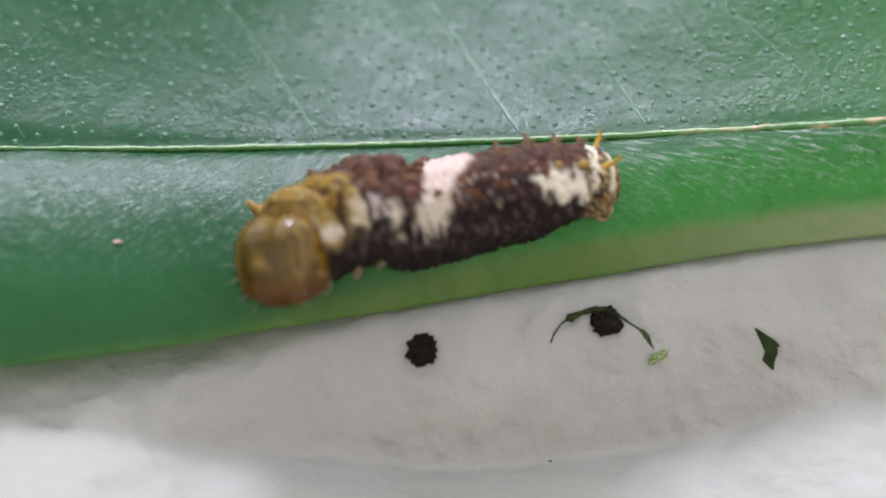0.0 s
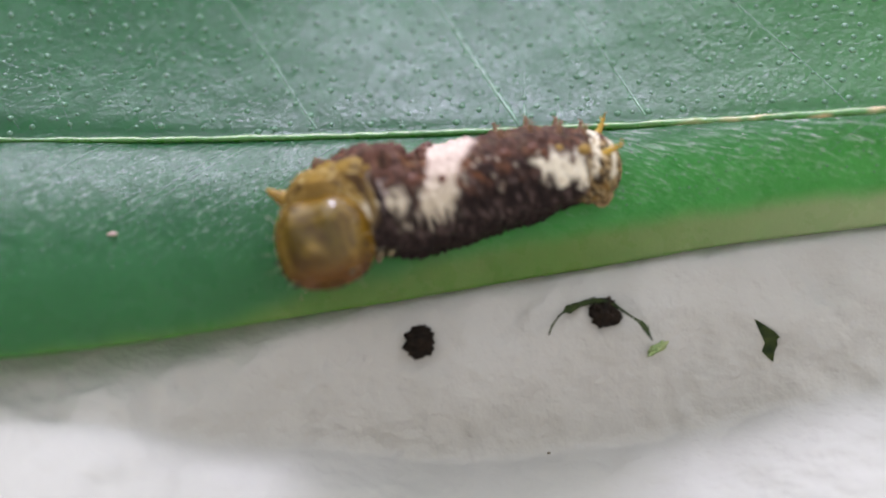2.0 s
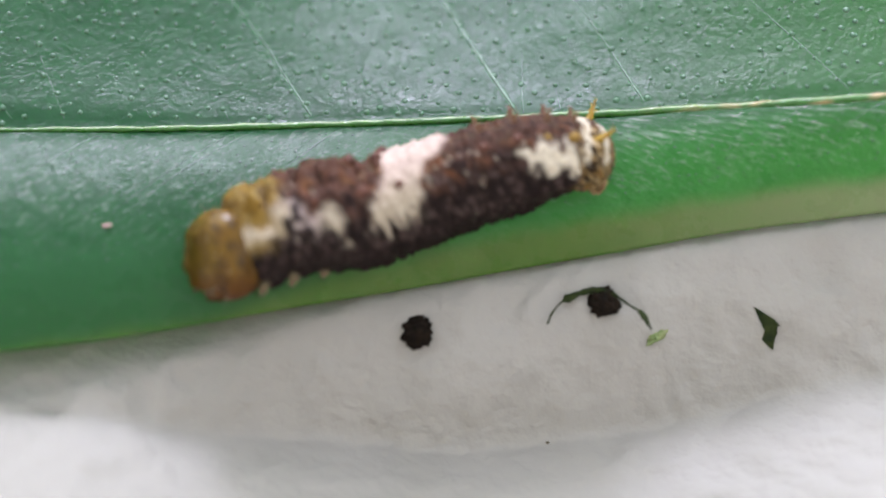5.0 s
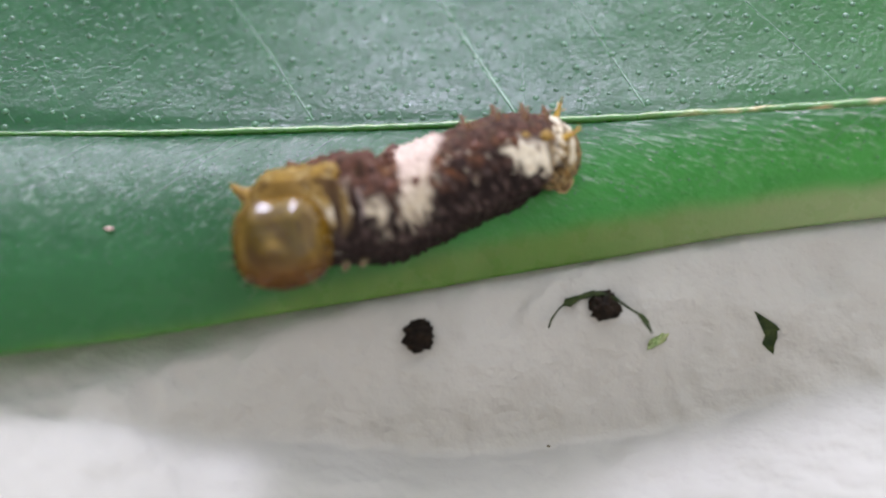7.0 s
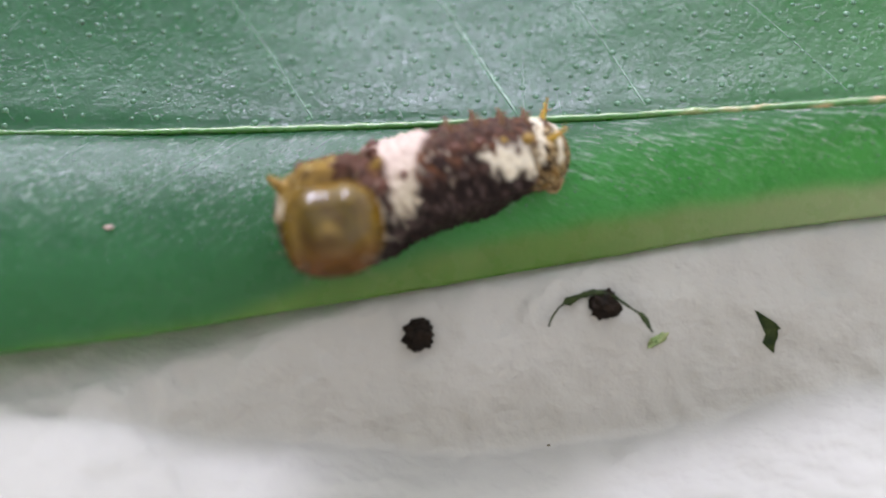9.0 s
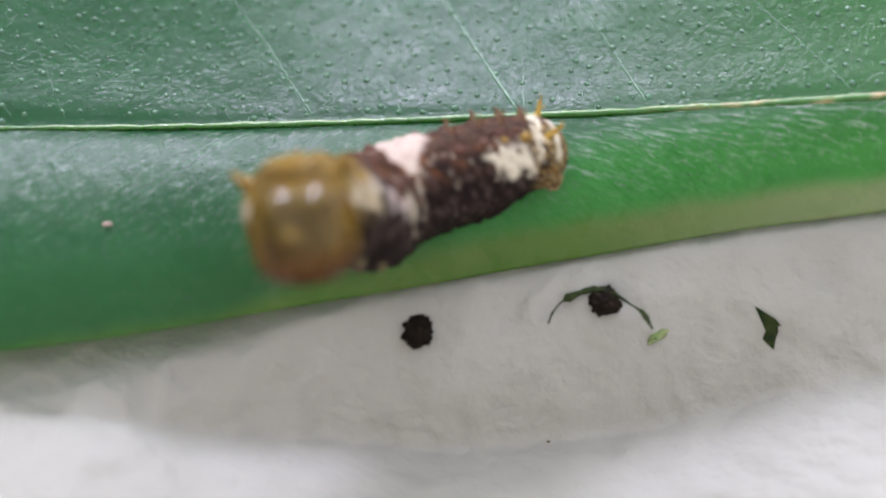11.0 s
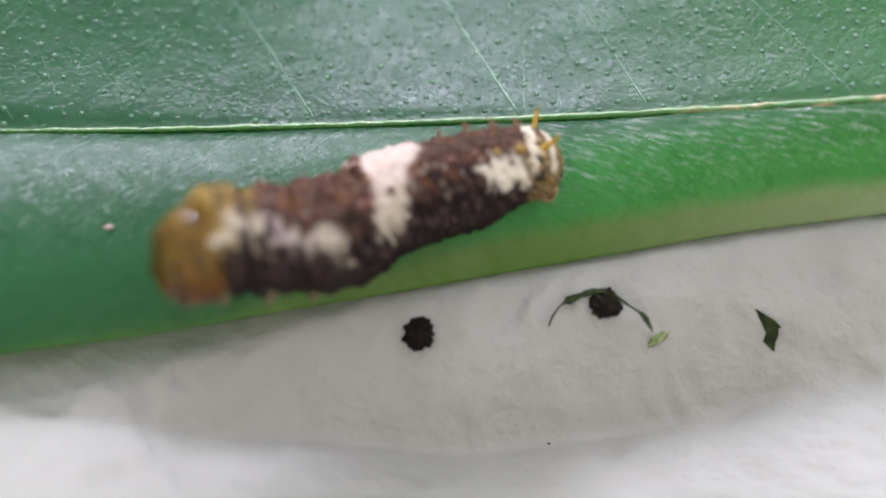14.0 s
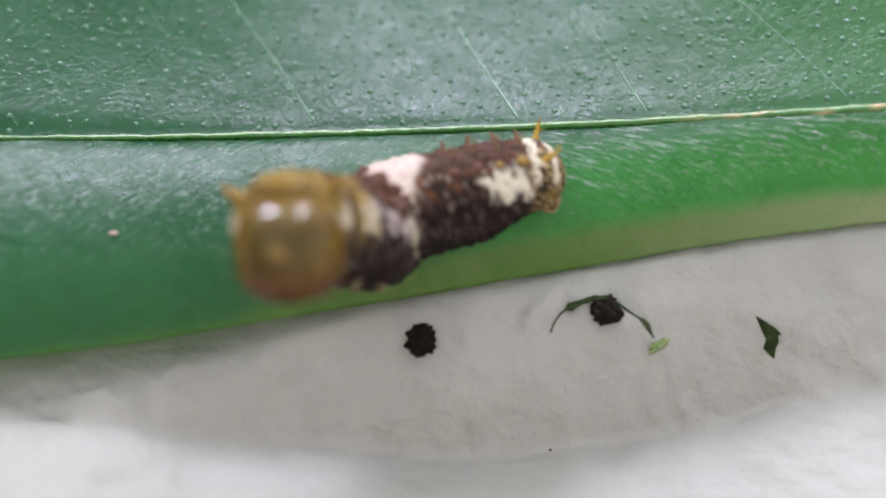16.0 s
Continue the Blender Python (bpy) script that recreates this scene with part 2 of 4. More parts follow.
def margin(x):
    q = max(-26.0, min(26.0, x))
    return bow(EDGE_Y, q), bow((4.4, 0.06, 0.005, 0.001, 0, 0), q)


CURL = 68.0


def lower(x, s):
    """The near half of the blade: it runs out from the midrib and curls down to its margin. s: 0 at the midrib, 1 at the margin."""
    ym, zm = rib(x)
    ye, ze = margin(x)
    k = min(1.0, taper(x) / taper(26 if x > 0 else -26)) if abs(x) > 26 else 1.0
    a = radians(CURL) * s
    y = ym + (ye - ym) * k * math.sin(a) / math.sin(radians(CURL))
    q = math.sin(a) / math.sin(radians(CURL))
    z = zm + (ze - zm) * k * (0.5 * q ** 3 + 0.5 * (1 - math.cos(a)) / (1 - math.cos(radians(CURL))))
    z += 0.10 * nz(x, y, 3.0, 0.16) - 0.18 * math.exp(-((s / 0.05) ** 2))
    return x, y, z


def upper(x, s):
    """The far half of the blade, which rises from the midrib."""
    ym, zm = rib(x)
    w = 27.0 * taper(x) * s
    y = ym + w * 0.97
    z = zm + w * (0.14 + 0.12 * smooth(2, 20, abs(x - 2)) + 0.05 * smooth(-6, -22, x)) + 0.009 * w * w + 0.22 * nz(x, y, 7.0, 0.13) * min(1.0, w) - 0.18 * math.exp(-((s / 0.016) ** 2))
    return x, y, z


FOLD_X = (-30.0, -19.9, -16.0, -13.3, -10.7, -5.4, -0.2, 5.0, 10.6, 14.1, 17.4, 20.8, 30.0)
FOLD_Y = (-5.1, -5.25, -5.5, -6.1, -6.85, -7.2, -8.0, -7.5, -6.6, -5.3, -4.15, -3.2, -1.2)


RISE_X = (-30.0, -20.0, -16.0, -13.3, -10.7, -5.0, 0.0, 5.0, 10.6, 14.0, 17.4, 21.0, 30.0)
RISE_Z = (3.6, 3.1, 2.3, 1.4, 0.1, -1.2, -2.0, -2.2, -1.8, -0.9, 0.2, 1.0, 1.6)


def eased(x, xs, ys):
    return sum(float(np.interp(x + d, xs, ys)) for d in (-1.2, -0.4, 0.4, 1.2)) / 4


def rise(x):
    """How high the tissue's front lies along the leaf."""
    return eased(x, RISE_X, RISE_Z)


def fold(x):
    """The line where the tissue's slope meets its flat front."""
    return eased(x, FOLD_X, FOLD_Y) - 0.88 * rise(x)


def soft_ridge(x, y, z, s):
    n = nz(x, y, z, s)
    return 1 - math.sqrt(n * n + 0.008)


def up_slope(x, y):
    """0 at the fold, 1 under the leaf's margin."""
    f = fold(x)
    return (y - f) / max(2.0, margin(x)[0] - f)


def tissue_base(x, y):
    """The drape of the tissue: it comes out from under the leaf's margin, falls to a fold, and runs on flat."""
    t = up_slope(x, y)
    t = min(1.0, 0.5 * (t + math.sqrt(t * t + 0.001)))
    high = margin(x)[1] - 0.4 - 1.7 * smooth(-2.0, -15.0, x) - rise(x)
    return rise(x) + high * (1 - (1 - t) ** (1.6 + 0.3 * smooth(12, 4, abs(x)))) + 0.20 * max(0.0, min(2.6, fold(x) - y))


def tissue_z(x, y):
    """The tissue's height, with soft folds and fine crumples."""
    t = up_slope(x, y)
    flat = (0.25 + 0.75 * smooth(-0.12, 0.1, t)) * (1 - 0.75 * smooth(0.7, 1.0, t))
    z = tissue_base(x, y) + 0.30 * (1 - smooth(0.7, 1.0, t)) * nz(x * 0.8 + 0.3 * y, y, 1.0, 0.11)
    z += 0.55 * flat * (soft_ridge(x + 0.8 * y, 1.3 * y, 5.0, 0.16) - 0.8)
    z += 0.90 * flat * (soft_ridge(x - 0.5 * y, 0.8 * y + 0.3 * x, 12.0, 0.34) - 0.8) + 0.12 * flat * nz(x, y, 9.0, 0.7)
    z += 0.60 * flat * (soft_ridge(x + 0.6 * y, 1.2 * y - 0.2 * x, 21.0, 0.8) - 0.8)
    z += 0.08 * flat * nz(x - 0.7 * y, y + 0.4 * x, 31.0, 1.7)
    # the front sinks again in the middle, shaped to stand for a shadow there
    q = max(0.0, -9.7 - 0.21 * max(0.0, -1.0 - x) - 0.5 * max(0.0, x - 12.0) + 0.5 * nz(x, 0, 41.0, 0.25) - max(y, -18.0))
    return z - 0.55 * (math.sqrt(q * q + 0.15) - 0.387)


# ---- table and tissue ----
def build_ground():
    s = 420.0
    v = [(-s, -s, -6), (s, -s, -6), (s, s, -6), (-s, s, -6), (-s, -s, -30), (s, -s, -30), (s, s, -30), (-s, s, -30)]
    f = [(0, 1, 2, 3), (7, 6, 5, 4), (0, 4, 5, 1), (1, 5, 6, 2), (2, 6, 7, 3), (3, 7, 4, 0)]
    thing("ground", "plain brown wooden table surface under the tissue", "table", "structure", data=mesh_of("ground", v, f, M_TABLE, smooth=False))


def build_unseen_walls():
    """Unseen walls added to block and bounce light, open to the sky above."""
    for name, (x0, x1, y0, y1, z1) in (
            ("unseen_wall_north", (-210, 210, 168, 182, 98)), ("unseen_wall_west", (-224, -210, -224, 182, 196)),
            ("unseen_wall_east", (210, 224, -224, 182, 98)), ("unseen_wall_south", (-210, 210, -224, -210, 196))):
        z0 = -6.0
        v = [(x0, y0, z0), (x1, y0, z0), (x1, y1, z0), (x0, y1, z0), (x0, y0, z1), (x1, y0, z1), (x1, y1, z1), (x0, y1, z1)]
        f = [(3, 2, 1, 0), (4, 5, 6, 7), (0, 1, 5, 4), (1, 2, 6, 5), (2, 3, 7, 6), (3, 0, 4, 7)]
        thing(name, "plain cream wall, unseen, added to block and bounce light", "wall", "structure", data=mesh_of(name, v, f, M_UNSEEN_WALL, smooth=False))


def spread(lo, hi, step, far, grow=1.35):
    """Even steps from lo to hi, then growing ones out to far on both sides."""
    a = list(np.arange(lo, hi + 1e-6, step))
    d, p, q = step, lo, hi
    while q < far:
        d *= grow
        p, q = p - d, q + d
        a = [p] + a + [q]
    return a


def build_tissue():
    xs, ys = spread(-25, 25, 0.25, 130), spread(-16, 10, 0.25, 130)
    v = [(x, y, tissue_z(x, y)) for x in xs for y in ys]
    ob = thing("tissue_paper", "crumpled white tissue paper spread under the leaf", "tissue paper", data=mesh_of("tissue_paper", v, grid_faces(len(xs), len(ys)), M_TISSUE))
    so = ob.modifiers.new("thickness", "SOLIDIFY")
    so.thickness, so.offset = 0.12 * MM, -1


# ---- the leaf ----
def build_leaf():
    leaf = thing("leaf", "glossy dark green citrus leaf with a curled margin", "leaf")
    xs = spread(-25, 25, 0.3, 60, 1.2)
    xs = [x for x in xs if -61.5 < x < 33.5] + [33.8]
    ss = [-(i / 50) for i in range(50, 0, -1)] + [j / 44 for j in range(45)]
    v = [upper(x, -s) if s < 0 else lower(x, s) for x in xs for s in ss]
    # the olive rim of the near margin, narrow towards the tip
    rim = [smooth(-0.06, 0.09, s - 0.98 + 0.22 * smooth(-14, 4, x) + 0.03 * nz(x, s, 2.0, 0.5)) for x in xs for s in ss]
    # light through the near half, painted as brighter green towards margin and stalk
    backlit = [max(0.75 * smooth(0.05, 0.6, s) * smooth(-12, 9, x), 0.13 * smooth(0.35, 0.8, s)) for x in xs for s in ss]
    # how far the painted glints run out from the midrib
    glint_reach = [smooth(0.80, 0.40, s + 0.10 * smooth(-5, -15, x)) * smooth(-0.001, 0.03, s) for x in xs for s in ss]
    blade = part("blade", mesh_of("blade", v, [f[::-1] for f in grid_faces(len(xs), len(ss))], M_LEAF, [(q, 1.0 if s >= 0 else 0.0, y, w) for q, y, w, s in zip(rim, backlit, glint_reach, ss * len(xs))]), leaf, "glossy green blade, curled down at its near margin")
    so = blade.modifiers.new("thickness", "SOLIDIFY")
    so.thickness, so.offset = 0.22 * MM, -1
    # midrib
    n = 260
    path, rad, col = [], [], []
    for i in range(n):
        x = -60 + 112 * i / (n - 1)
        y, z = rib(x)
        path.append((x, y + 0.05 * nz(x, 0, 2, 0.7), z - 0.08 + 0.03 * nz(x, 4, 2, 1.5)))
        rad.append((0.115 + 0.055 * smooth(-25, 2, x) + 0.05 * smooth(3, 18, x)) * (1 + 0.35 * nz(x, 7, 3, 1.1)))
    verts, faces = rings(path, rad, 12)
    for i in range(n):
        x = path[i][0]
        for k in range(12):
            # the rib's highlight is painted as a pale strip along its top
            top = math.cos(2 * math.pi * k / 12 - radians(112))
            c = Vector((0.030, 0.15, 0.012)).lerp(Vector((0.22, 0.34, 0.12)), smooth(0.76, 1.0, top + 0.35 * nz(x, k, 1, 1.6)))
            brown = max(0.0, min(1.0, (x - 9) / 9)) * max(0.0, min(1.0, 5.0 * nz(x, 2 + 0.1 * k, 8, 1.7) - 0.6))
            col.append(tuple(c.lerp(Vector((0.46, 0.34, 0.17)), brown)))
    part("midrib", mesh_of("midrib", verts, faces, M_RIB, col), leaf, "green midrib with a pale painted highlight and brown flecks")
    # side veins: each runs from the midrib towards the tip; on the near half they are faint
    for x0, lean, bend, reach, thick in VEINS:
        path, rad = [], []
        for i in range(26):
            q = i / 25
            w = reach * q
            x = x0 - lean * w - bend * w * w + 0.10 * nz(x0, q * 5, 3)
            p = upper(x, 0.008 + w / 27.0 / taper(x))
            path.append((p[0], p[1], p[2] - 0.012))
            rad.append(0.090 * thick * (1 - 0.55 * q) * (0.8 + 0.5 * nz(x0, q * 9, 6)))
        part("vein", mesh_of("vein", *rings(path, rad, 8, 0.7), M_VEIN), leaf)
    for x0, lean in NEAR_VEINS:
        path, rad = [], []
        for i in range(20):
            q = i / 19
            p = lower(x0 - lean * q + 0.1 * nz(x0, q * 4, 8), 0.04 + 0.42 * q)
            path.append((p[0], p[1], p[2] - 0.004))
            rad.append(0.030 * (1 - 0.7 * q))
        part("vein", mesh_of("vein", *rings(path, rad, 8, 0.7), M_VEIN), leaf)
    # oil glands
    verts, faces = [], []
    rng = random.Random(11)
    placed, near_dots = {}, []

    def gland(p, nrm, r, h):
        base = len(verts)
        t = nrm.orthogonal().normalized()
        b = nrm.cross(t)
        for rr, hh in ((1.0, -0.15), (0.8, 0.5), (0.42, 0.9)):
            for k in range(8):
                a = 2 * math.pi * k / 8
                verts.append(tuple(p + r * rr * (math.cos(a) * t + math.sin(a) * b) + nrm * h * hh))
        verts.append(tuple(p + nrm * h))
        for i in range(2):
            for k in range(8):
                a0, a1 = base + i * 8 + k, base + i * 8 + (k + 1) % 8
                faces.append((a0, a1, a1 + 8, a0 + 8))
        for k in range(8):
            faces.append((base + 16 + k, base + 16 + (k + 1) % 8, base + 24))

    def scatter(fn, count, gap, rlo, rhi, smin, smax, xlim):
        placed.clear()
        for _ in range(count):
            x, s = rng.uniform(-xlim, xlim), rng.uniform(smin, smax)
            p = Vector(fn(x, s))
            key = (int(p.x // gap), int(p.y // gap), int(p.z // gap))
            near = [q for i in (-1, 0, 1) for j in (-1, 0, 1) for k in (-1, 0, 1) for q in placed.get((key[0] + i, key[1] + j, key[2] + k), ())]
            if any((q - p).length < gap for q in near):
                continue
            placed.setdefault(key, []).append(p)
            nrm = (Vector(fn(x + 0.1, s)) - p).cross(Vector(fn(x, s + 0.005)) - p).normalized()
            if nrm.z < 0:
                nrm = -nrm
            r = rng.uniform(rlo, rhi)
            if fn is upper and -17 < x < 19 and p.y < rib(x)[0] + 8.5 and len(near_dots) < 300:
                near_dots.append((p, nrm, r))
            else:
                gland(p, nrm, r, r * rng.uniform(0.38, 0.55))

    scatter(upper, 5200, 0.64, 0.095, 0.18, 0.01, 0.98, 30)
    scatter(lower, 1100, 0.3, 0.03, 0.065, 0.03, 0.66, 26)
    part("oil_gland_dots", mesh_of("oil_gland_dots", verts, faces, M_GLAND), leaf, "raised pale green oil gland dots", kind="stuff")
    verts.clear(), faces.clear()
    gland(Vector((0, 0, 0)), Vector((0, 0, 1)), 1.0, 0.45)
    dot = mesh_of("oil_gland", verts, faces, M_GLAND)
    for p, nrm, r in near_dots:
        part("oil_gland", dot, leaf, at=Matrix.Translation(p * MM) @ nrm.to_track_quat("Z", "X").to_matrix().to_4x4() @ Matrix.Diagonal((r, r, r * rng.uniform(0.85, 1.25), 1)))


# foot on the midrib, lean and bend towards the tip, reach, thickness
VEINS = [(26.5, 0.52, 0.012, 15, 0.7), (18.7, 0.53, 0.015, 15, 0.6), (12.4, 0.42, 0.02, 9, 0.3), (9.7, 0.33, 0.009, 16, 0.8), (5.7, 0.05, 0.01, 4.5, 0.4), (4.0, -0.02, 0.0, 5.5, 0.5), (3.75, 0.40, 0.006, 16, 1.4),
         (-1.6, 0.35, 0.02, 8, 0.35), (-5.8, 0.50, 0.012, 16, 0.8), (-9.7, 0.40, 0.01, 8, 0.3), (-13.2, 0.5, 0.01, 9, 0.22), (-17.1, 0.40, 0.01, 9, 0.32), (-19.2, 0.75, 0.01, 9, 0.3), (-26.0, 0.6, 0.012, 14, 0.5)]
NEAR_VEINS = [(-8.6, 5.2), (-9.4, 5.0), (-4.4, 4.4), (-15.5, 5.5), (-20.5, 5.5), (0.6, 4.0), (17.0, 3.0), (20.5, 3.0)]


# ---- droppings and scraps on the tissue ----
def lump(seed, rx, ry, rz, rough, n=20, m=14, block=1.0):
    """A knobbly pellet; block under 1 squares it off."""
    v = []
    for j in range(m + 1):
        th = math.pi * j / m
        for k in range(n):
            a = 2 * math.pi * k / n
            d = Vector((math.sin(th) * math.cos(a), math.sin(th) * math.sin(a), math.cos(th)))
            r = 1 + rough * (0.7 * noise.noise(d * 1.9 + Vector((seed, 0, 0))) + 0.8 * noise.noise(d * 4.3 + Vector((0, seed, 0))) + 0.25 * noise.noise(d * 9 + Vector((0, 0, seed))))
            d = Vector([math.copysign(abs(q) ** block, q) for q in d])
            v.append((d.x * r * rx, d.y * r * ry, d.z * r * rz))
    f = [(j * n + k, j * n + (k + 1) % n, (j + 1) * n + (k + 1) % n, (j + 1) * n + k)[::-1] for j in range(m) for k in range(n)]
    return v, f


def ribbon(name, line, widths, material, thick=0.07):
    """A torn strip of leaf along a line, with ragged width."""
    v = []
    line = [Vector(p) for p in line]
    for i, p in enumerate(line):
        d = (line[min(i + 1, len(line) - 1)] - line[max(i - 1, 0)]).normalized()
        s = d.cross(Vector((0, -0.5, 0.87))).normalized()
        for q in (-1, -0.3, 0.4, 1):
            v.append(tuple(p + s * q * widths[i] + Vector((0, 0, 0.04 * math.sin(q * 2)))))
    me = mesh_of(name, v, grid_faces(len(line), 4), material)
    return me, thick


def solid(ob, mm):
    so = ob.modifiers.new("thickness", "SOLIDIFY")
    so.thickness, so.offset = mm * MM, 0


def build_litter():
    for (x, y), sd_, r in ((FRASS_A, 3.0, (0.66, 0.62, 0.54)), (FRASS_B, 8.0, (0.60, 0.57, 0.50))):
        v, f = lump(sd_, *r, 0.42, 56, 36, 0.72)
        thing("frass_pellet", "dark brown knobbly dropping lying on the tissue", "dropping", at=(x, y, tissue_z(x, y) + r[2] * 0.74), data=mesh_of("frass_pellet", v, f, M_FRASS), group="droppings")
    # torn strip arched over one dropping
    x, y = FRASS_B
    z = tissue_z(x, y)
    keys = [(-2.35, -0.75, 0.10, 0.03), (-2.2, -0.3, 0.20, 0.05), (-1.9, 0.1, 0.45, 0.03), (-1.7, 0.25, 0.55, 0.07), (-1.45, 0.4, 0.62, 0.22), (-1.0, 0.55, 0.80, 0.24), (-0.5, 0.6, 1.0, 0.2), (0.0, 0.5, 1.15, 0.15), (0.45, 0.3, 1.1, 0.10), (0.85, 0.15, 0.8, 0.08),
            (1.15, 0.0, 0.6, 0.05), (1.45, -0.2, 0.5, 0.06), (1.65, -0.35, 0.42, 0.15), (1.8, -0.6, 0.3, 0.16), (1.9, -0.9, 0.2, 0.08), (2.05, -1.25, 0.1, 0.02)]
    line, wid = [], []
    rng = random.Random(2)
    for i in range(len(keys) - 1):
        for q in (0, 0.25, 0.5, 0.75):
            k = [keys[i][c] + (keys[i + 1][c] - keys[i][c]) * q for c in range(4)]
            line.append((k[0] * 1.05 - 0.1, k[1] - 0.25, k[2] * 0.84 - 0.06))
            wid.append(k[3] * rng.uniform(0.5, 1.15))
    me, th = ribbon("leaf_scrap", line, wid, M_SCRAP)
    ob = thing("leaf_scrap", "thin dark green torn leaf strip arched over a dropping", "leaf scrap", at=(x, y, z), data=me, group="leaf scraps")
    solid(ob, 0.08)
    # triangular scrap
    x, y = TRIANGLE
    edge = [(-0.72, 0.72), (-0.40, 0.50), (-0.02, 0.27), (0.38, 0.08), (0.72, -0.10), (0.54, -0.12), (0.60, -0.28), (0.46, -0.46), (0.44, -0.72), (0.10, -0.60), (-0.25, -0.44), (-0.11, -0.21), (-0.44, 0.26)]
    bm = bmesh.new()
    for px, py in ((0.82 * a, 0.74 * b) for a, b in edge):
        bm.verts.new(Vector((px, py, tissue_z(x + px, y + py) - tissue_z(x, y) + 0.10 + 0.14 * math.sin(3 * px + 2 * py))) * MM)
    bm.faces.new(bm.verts)
    bmesh.ops.triangulate(bm, faces=bm.faces[:])
    bmesh.ops.subdivide_edges(bm, edges=bm.edges[:], cuts=2, use_grid_fill=True, fractal=0.10, seed=3)
    me = bpy.data.meshes.new("leaf_scrap")
    bm.to_mesh(me)
    bm.free()
    me.materials.append(M_SCRAP)
    ob = thing("leaf_scrap", "small dark green triangular torn leaf scrap on tissue", "leaf scrap", at=(x, y, tissue_z(x, y)), data=me, group="leaf scraps")
    solid(ob, 0.08)
    # pale chewed scrap
    x, y = PALE
    v, f = lump(5.0, 0.58, 0.2, 0.13, 0.75, 28, 18)
    ob = thing("leaf_scrap", "small pale yellow-green chewed leaf scrap on tissue", "leaf scrap", at=(x, y, tissue_z(x, y) + 0.1), data=mesh_of("leaf_scrap", v, f, M_PALE), group="leaf scraps")
    ob.rotation_euler = (0.1, -0.1, radians(40))
    # crumbs
    for (x, y), r, mat, lab in ((SPECK, 0.09, M_LEG, "tiny greyish speck on the tissue"),):
        v, f = lump(1.0, r, r * 0.7, r * 0.5, 0.4, 10, 8)
        thing("crumb", lab, "crumb", at=(x, y, tissue_z(x, y) + r * 0.3), data=mesh_of("crumb", v, f, mat))
    v, f = lump(6.0, 0.22, 0.10, 0.06, 0.7, 16, 10)
    p = lower(*CRUMB_LEAF)
    thing("crumb", "tiny pinkish crumb lying on the leaf", "crumb", at=(p[0], p[1], p[2] + 0.07), data=mesh_of("crumb", v, f, M_CRUMB))
    # strands on the leaf beside the midrib: some silk, most standing for scratch glints
    rng = random.Random(21)
    verts, faces = [], []
    for _ in range(80):
        x, s = rng.uniform(6.5, 21.0), rng.uniform(0.04, 0.55) ** 1.3
        ln, sl = rng.uniform(0.1, 0.55) * rng.uniform(0.4, 1), rng.uniform(0.03, 0.12)
        path = []
        for i in range(7):
            q = i / 6
            p = lower(x + ln * q, max(0.02, s + sl * ln * q + 0.0015 * math.sin(q * 5 + x)))
            path.append((p[0], p[1], p[2] + 0.008 + 0.02 * math.sin(q * math.pi) * rng.uniform(0.3, 1)))
        vv, ff = rings(path, [rng.uniform(0.003, 0.006)] * 7, 5)
        base = len(verts)
        verts += vv
        faces += [tuple(i + base for i in f) for f in ff]
    thing("silk_glint_strands", "fine white strands on the leaf, for silk and scratch glints", "silk", "stuff", data=mesh_of("silk_glint_strands", verts, faces, M_SILK_GLINT))


# ---- the caterpillar ----
# Body coordinate u: 0 at the tail, 1 behind the head. In a segment x points to the head, z to the back, y to its left.
BODY = 16.4
SEGMENTS = ["anal_segment"] + ["abdomen_segment"] * 9 + ["thorax_segment"] * 2 + ["collar_segment"]
COUNT = len(SEGMENTS)


def centre(i):
    return (i + 0.5) / COUNT


def girth(u):
    """Half-width and half-height of the body."""
    pts = [(0.0, 1.3, 1.3), (0.06, 1.65, 1.6), (0.2, 1.82, 1.76), (0.4, 1.88, 1.80), (0.6, 1.98, 1.95), (0.8, 2.26, 2.26), (0.92, 2.26, 2.30), (1.0, 2.18, 2.26)]
    for a, b in zip(pts, pts[1:]):
        if u <= b[0]:
            q = (u - a[0]) / (b[0] - a[0])
            return a[1] + (b[1] - a[1]) * q, a[2] + (b[2] - a[2]) * q
    return pts[-1][1:]


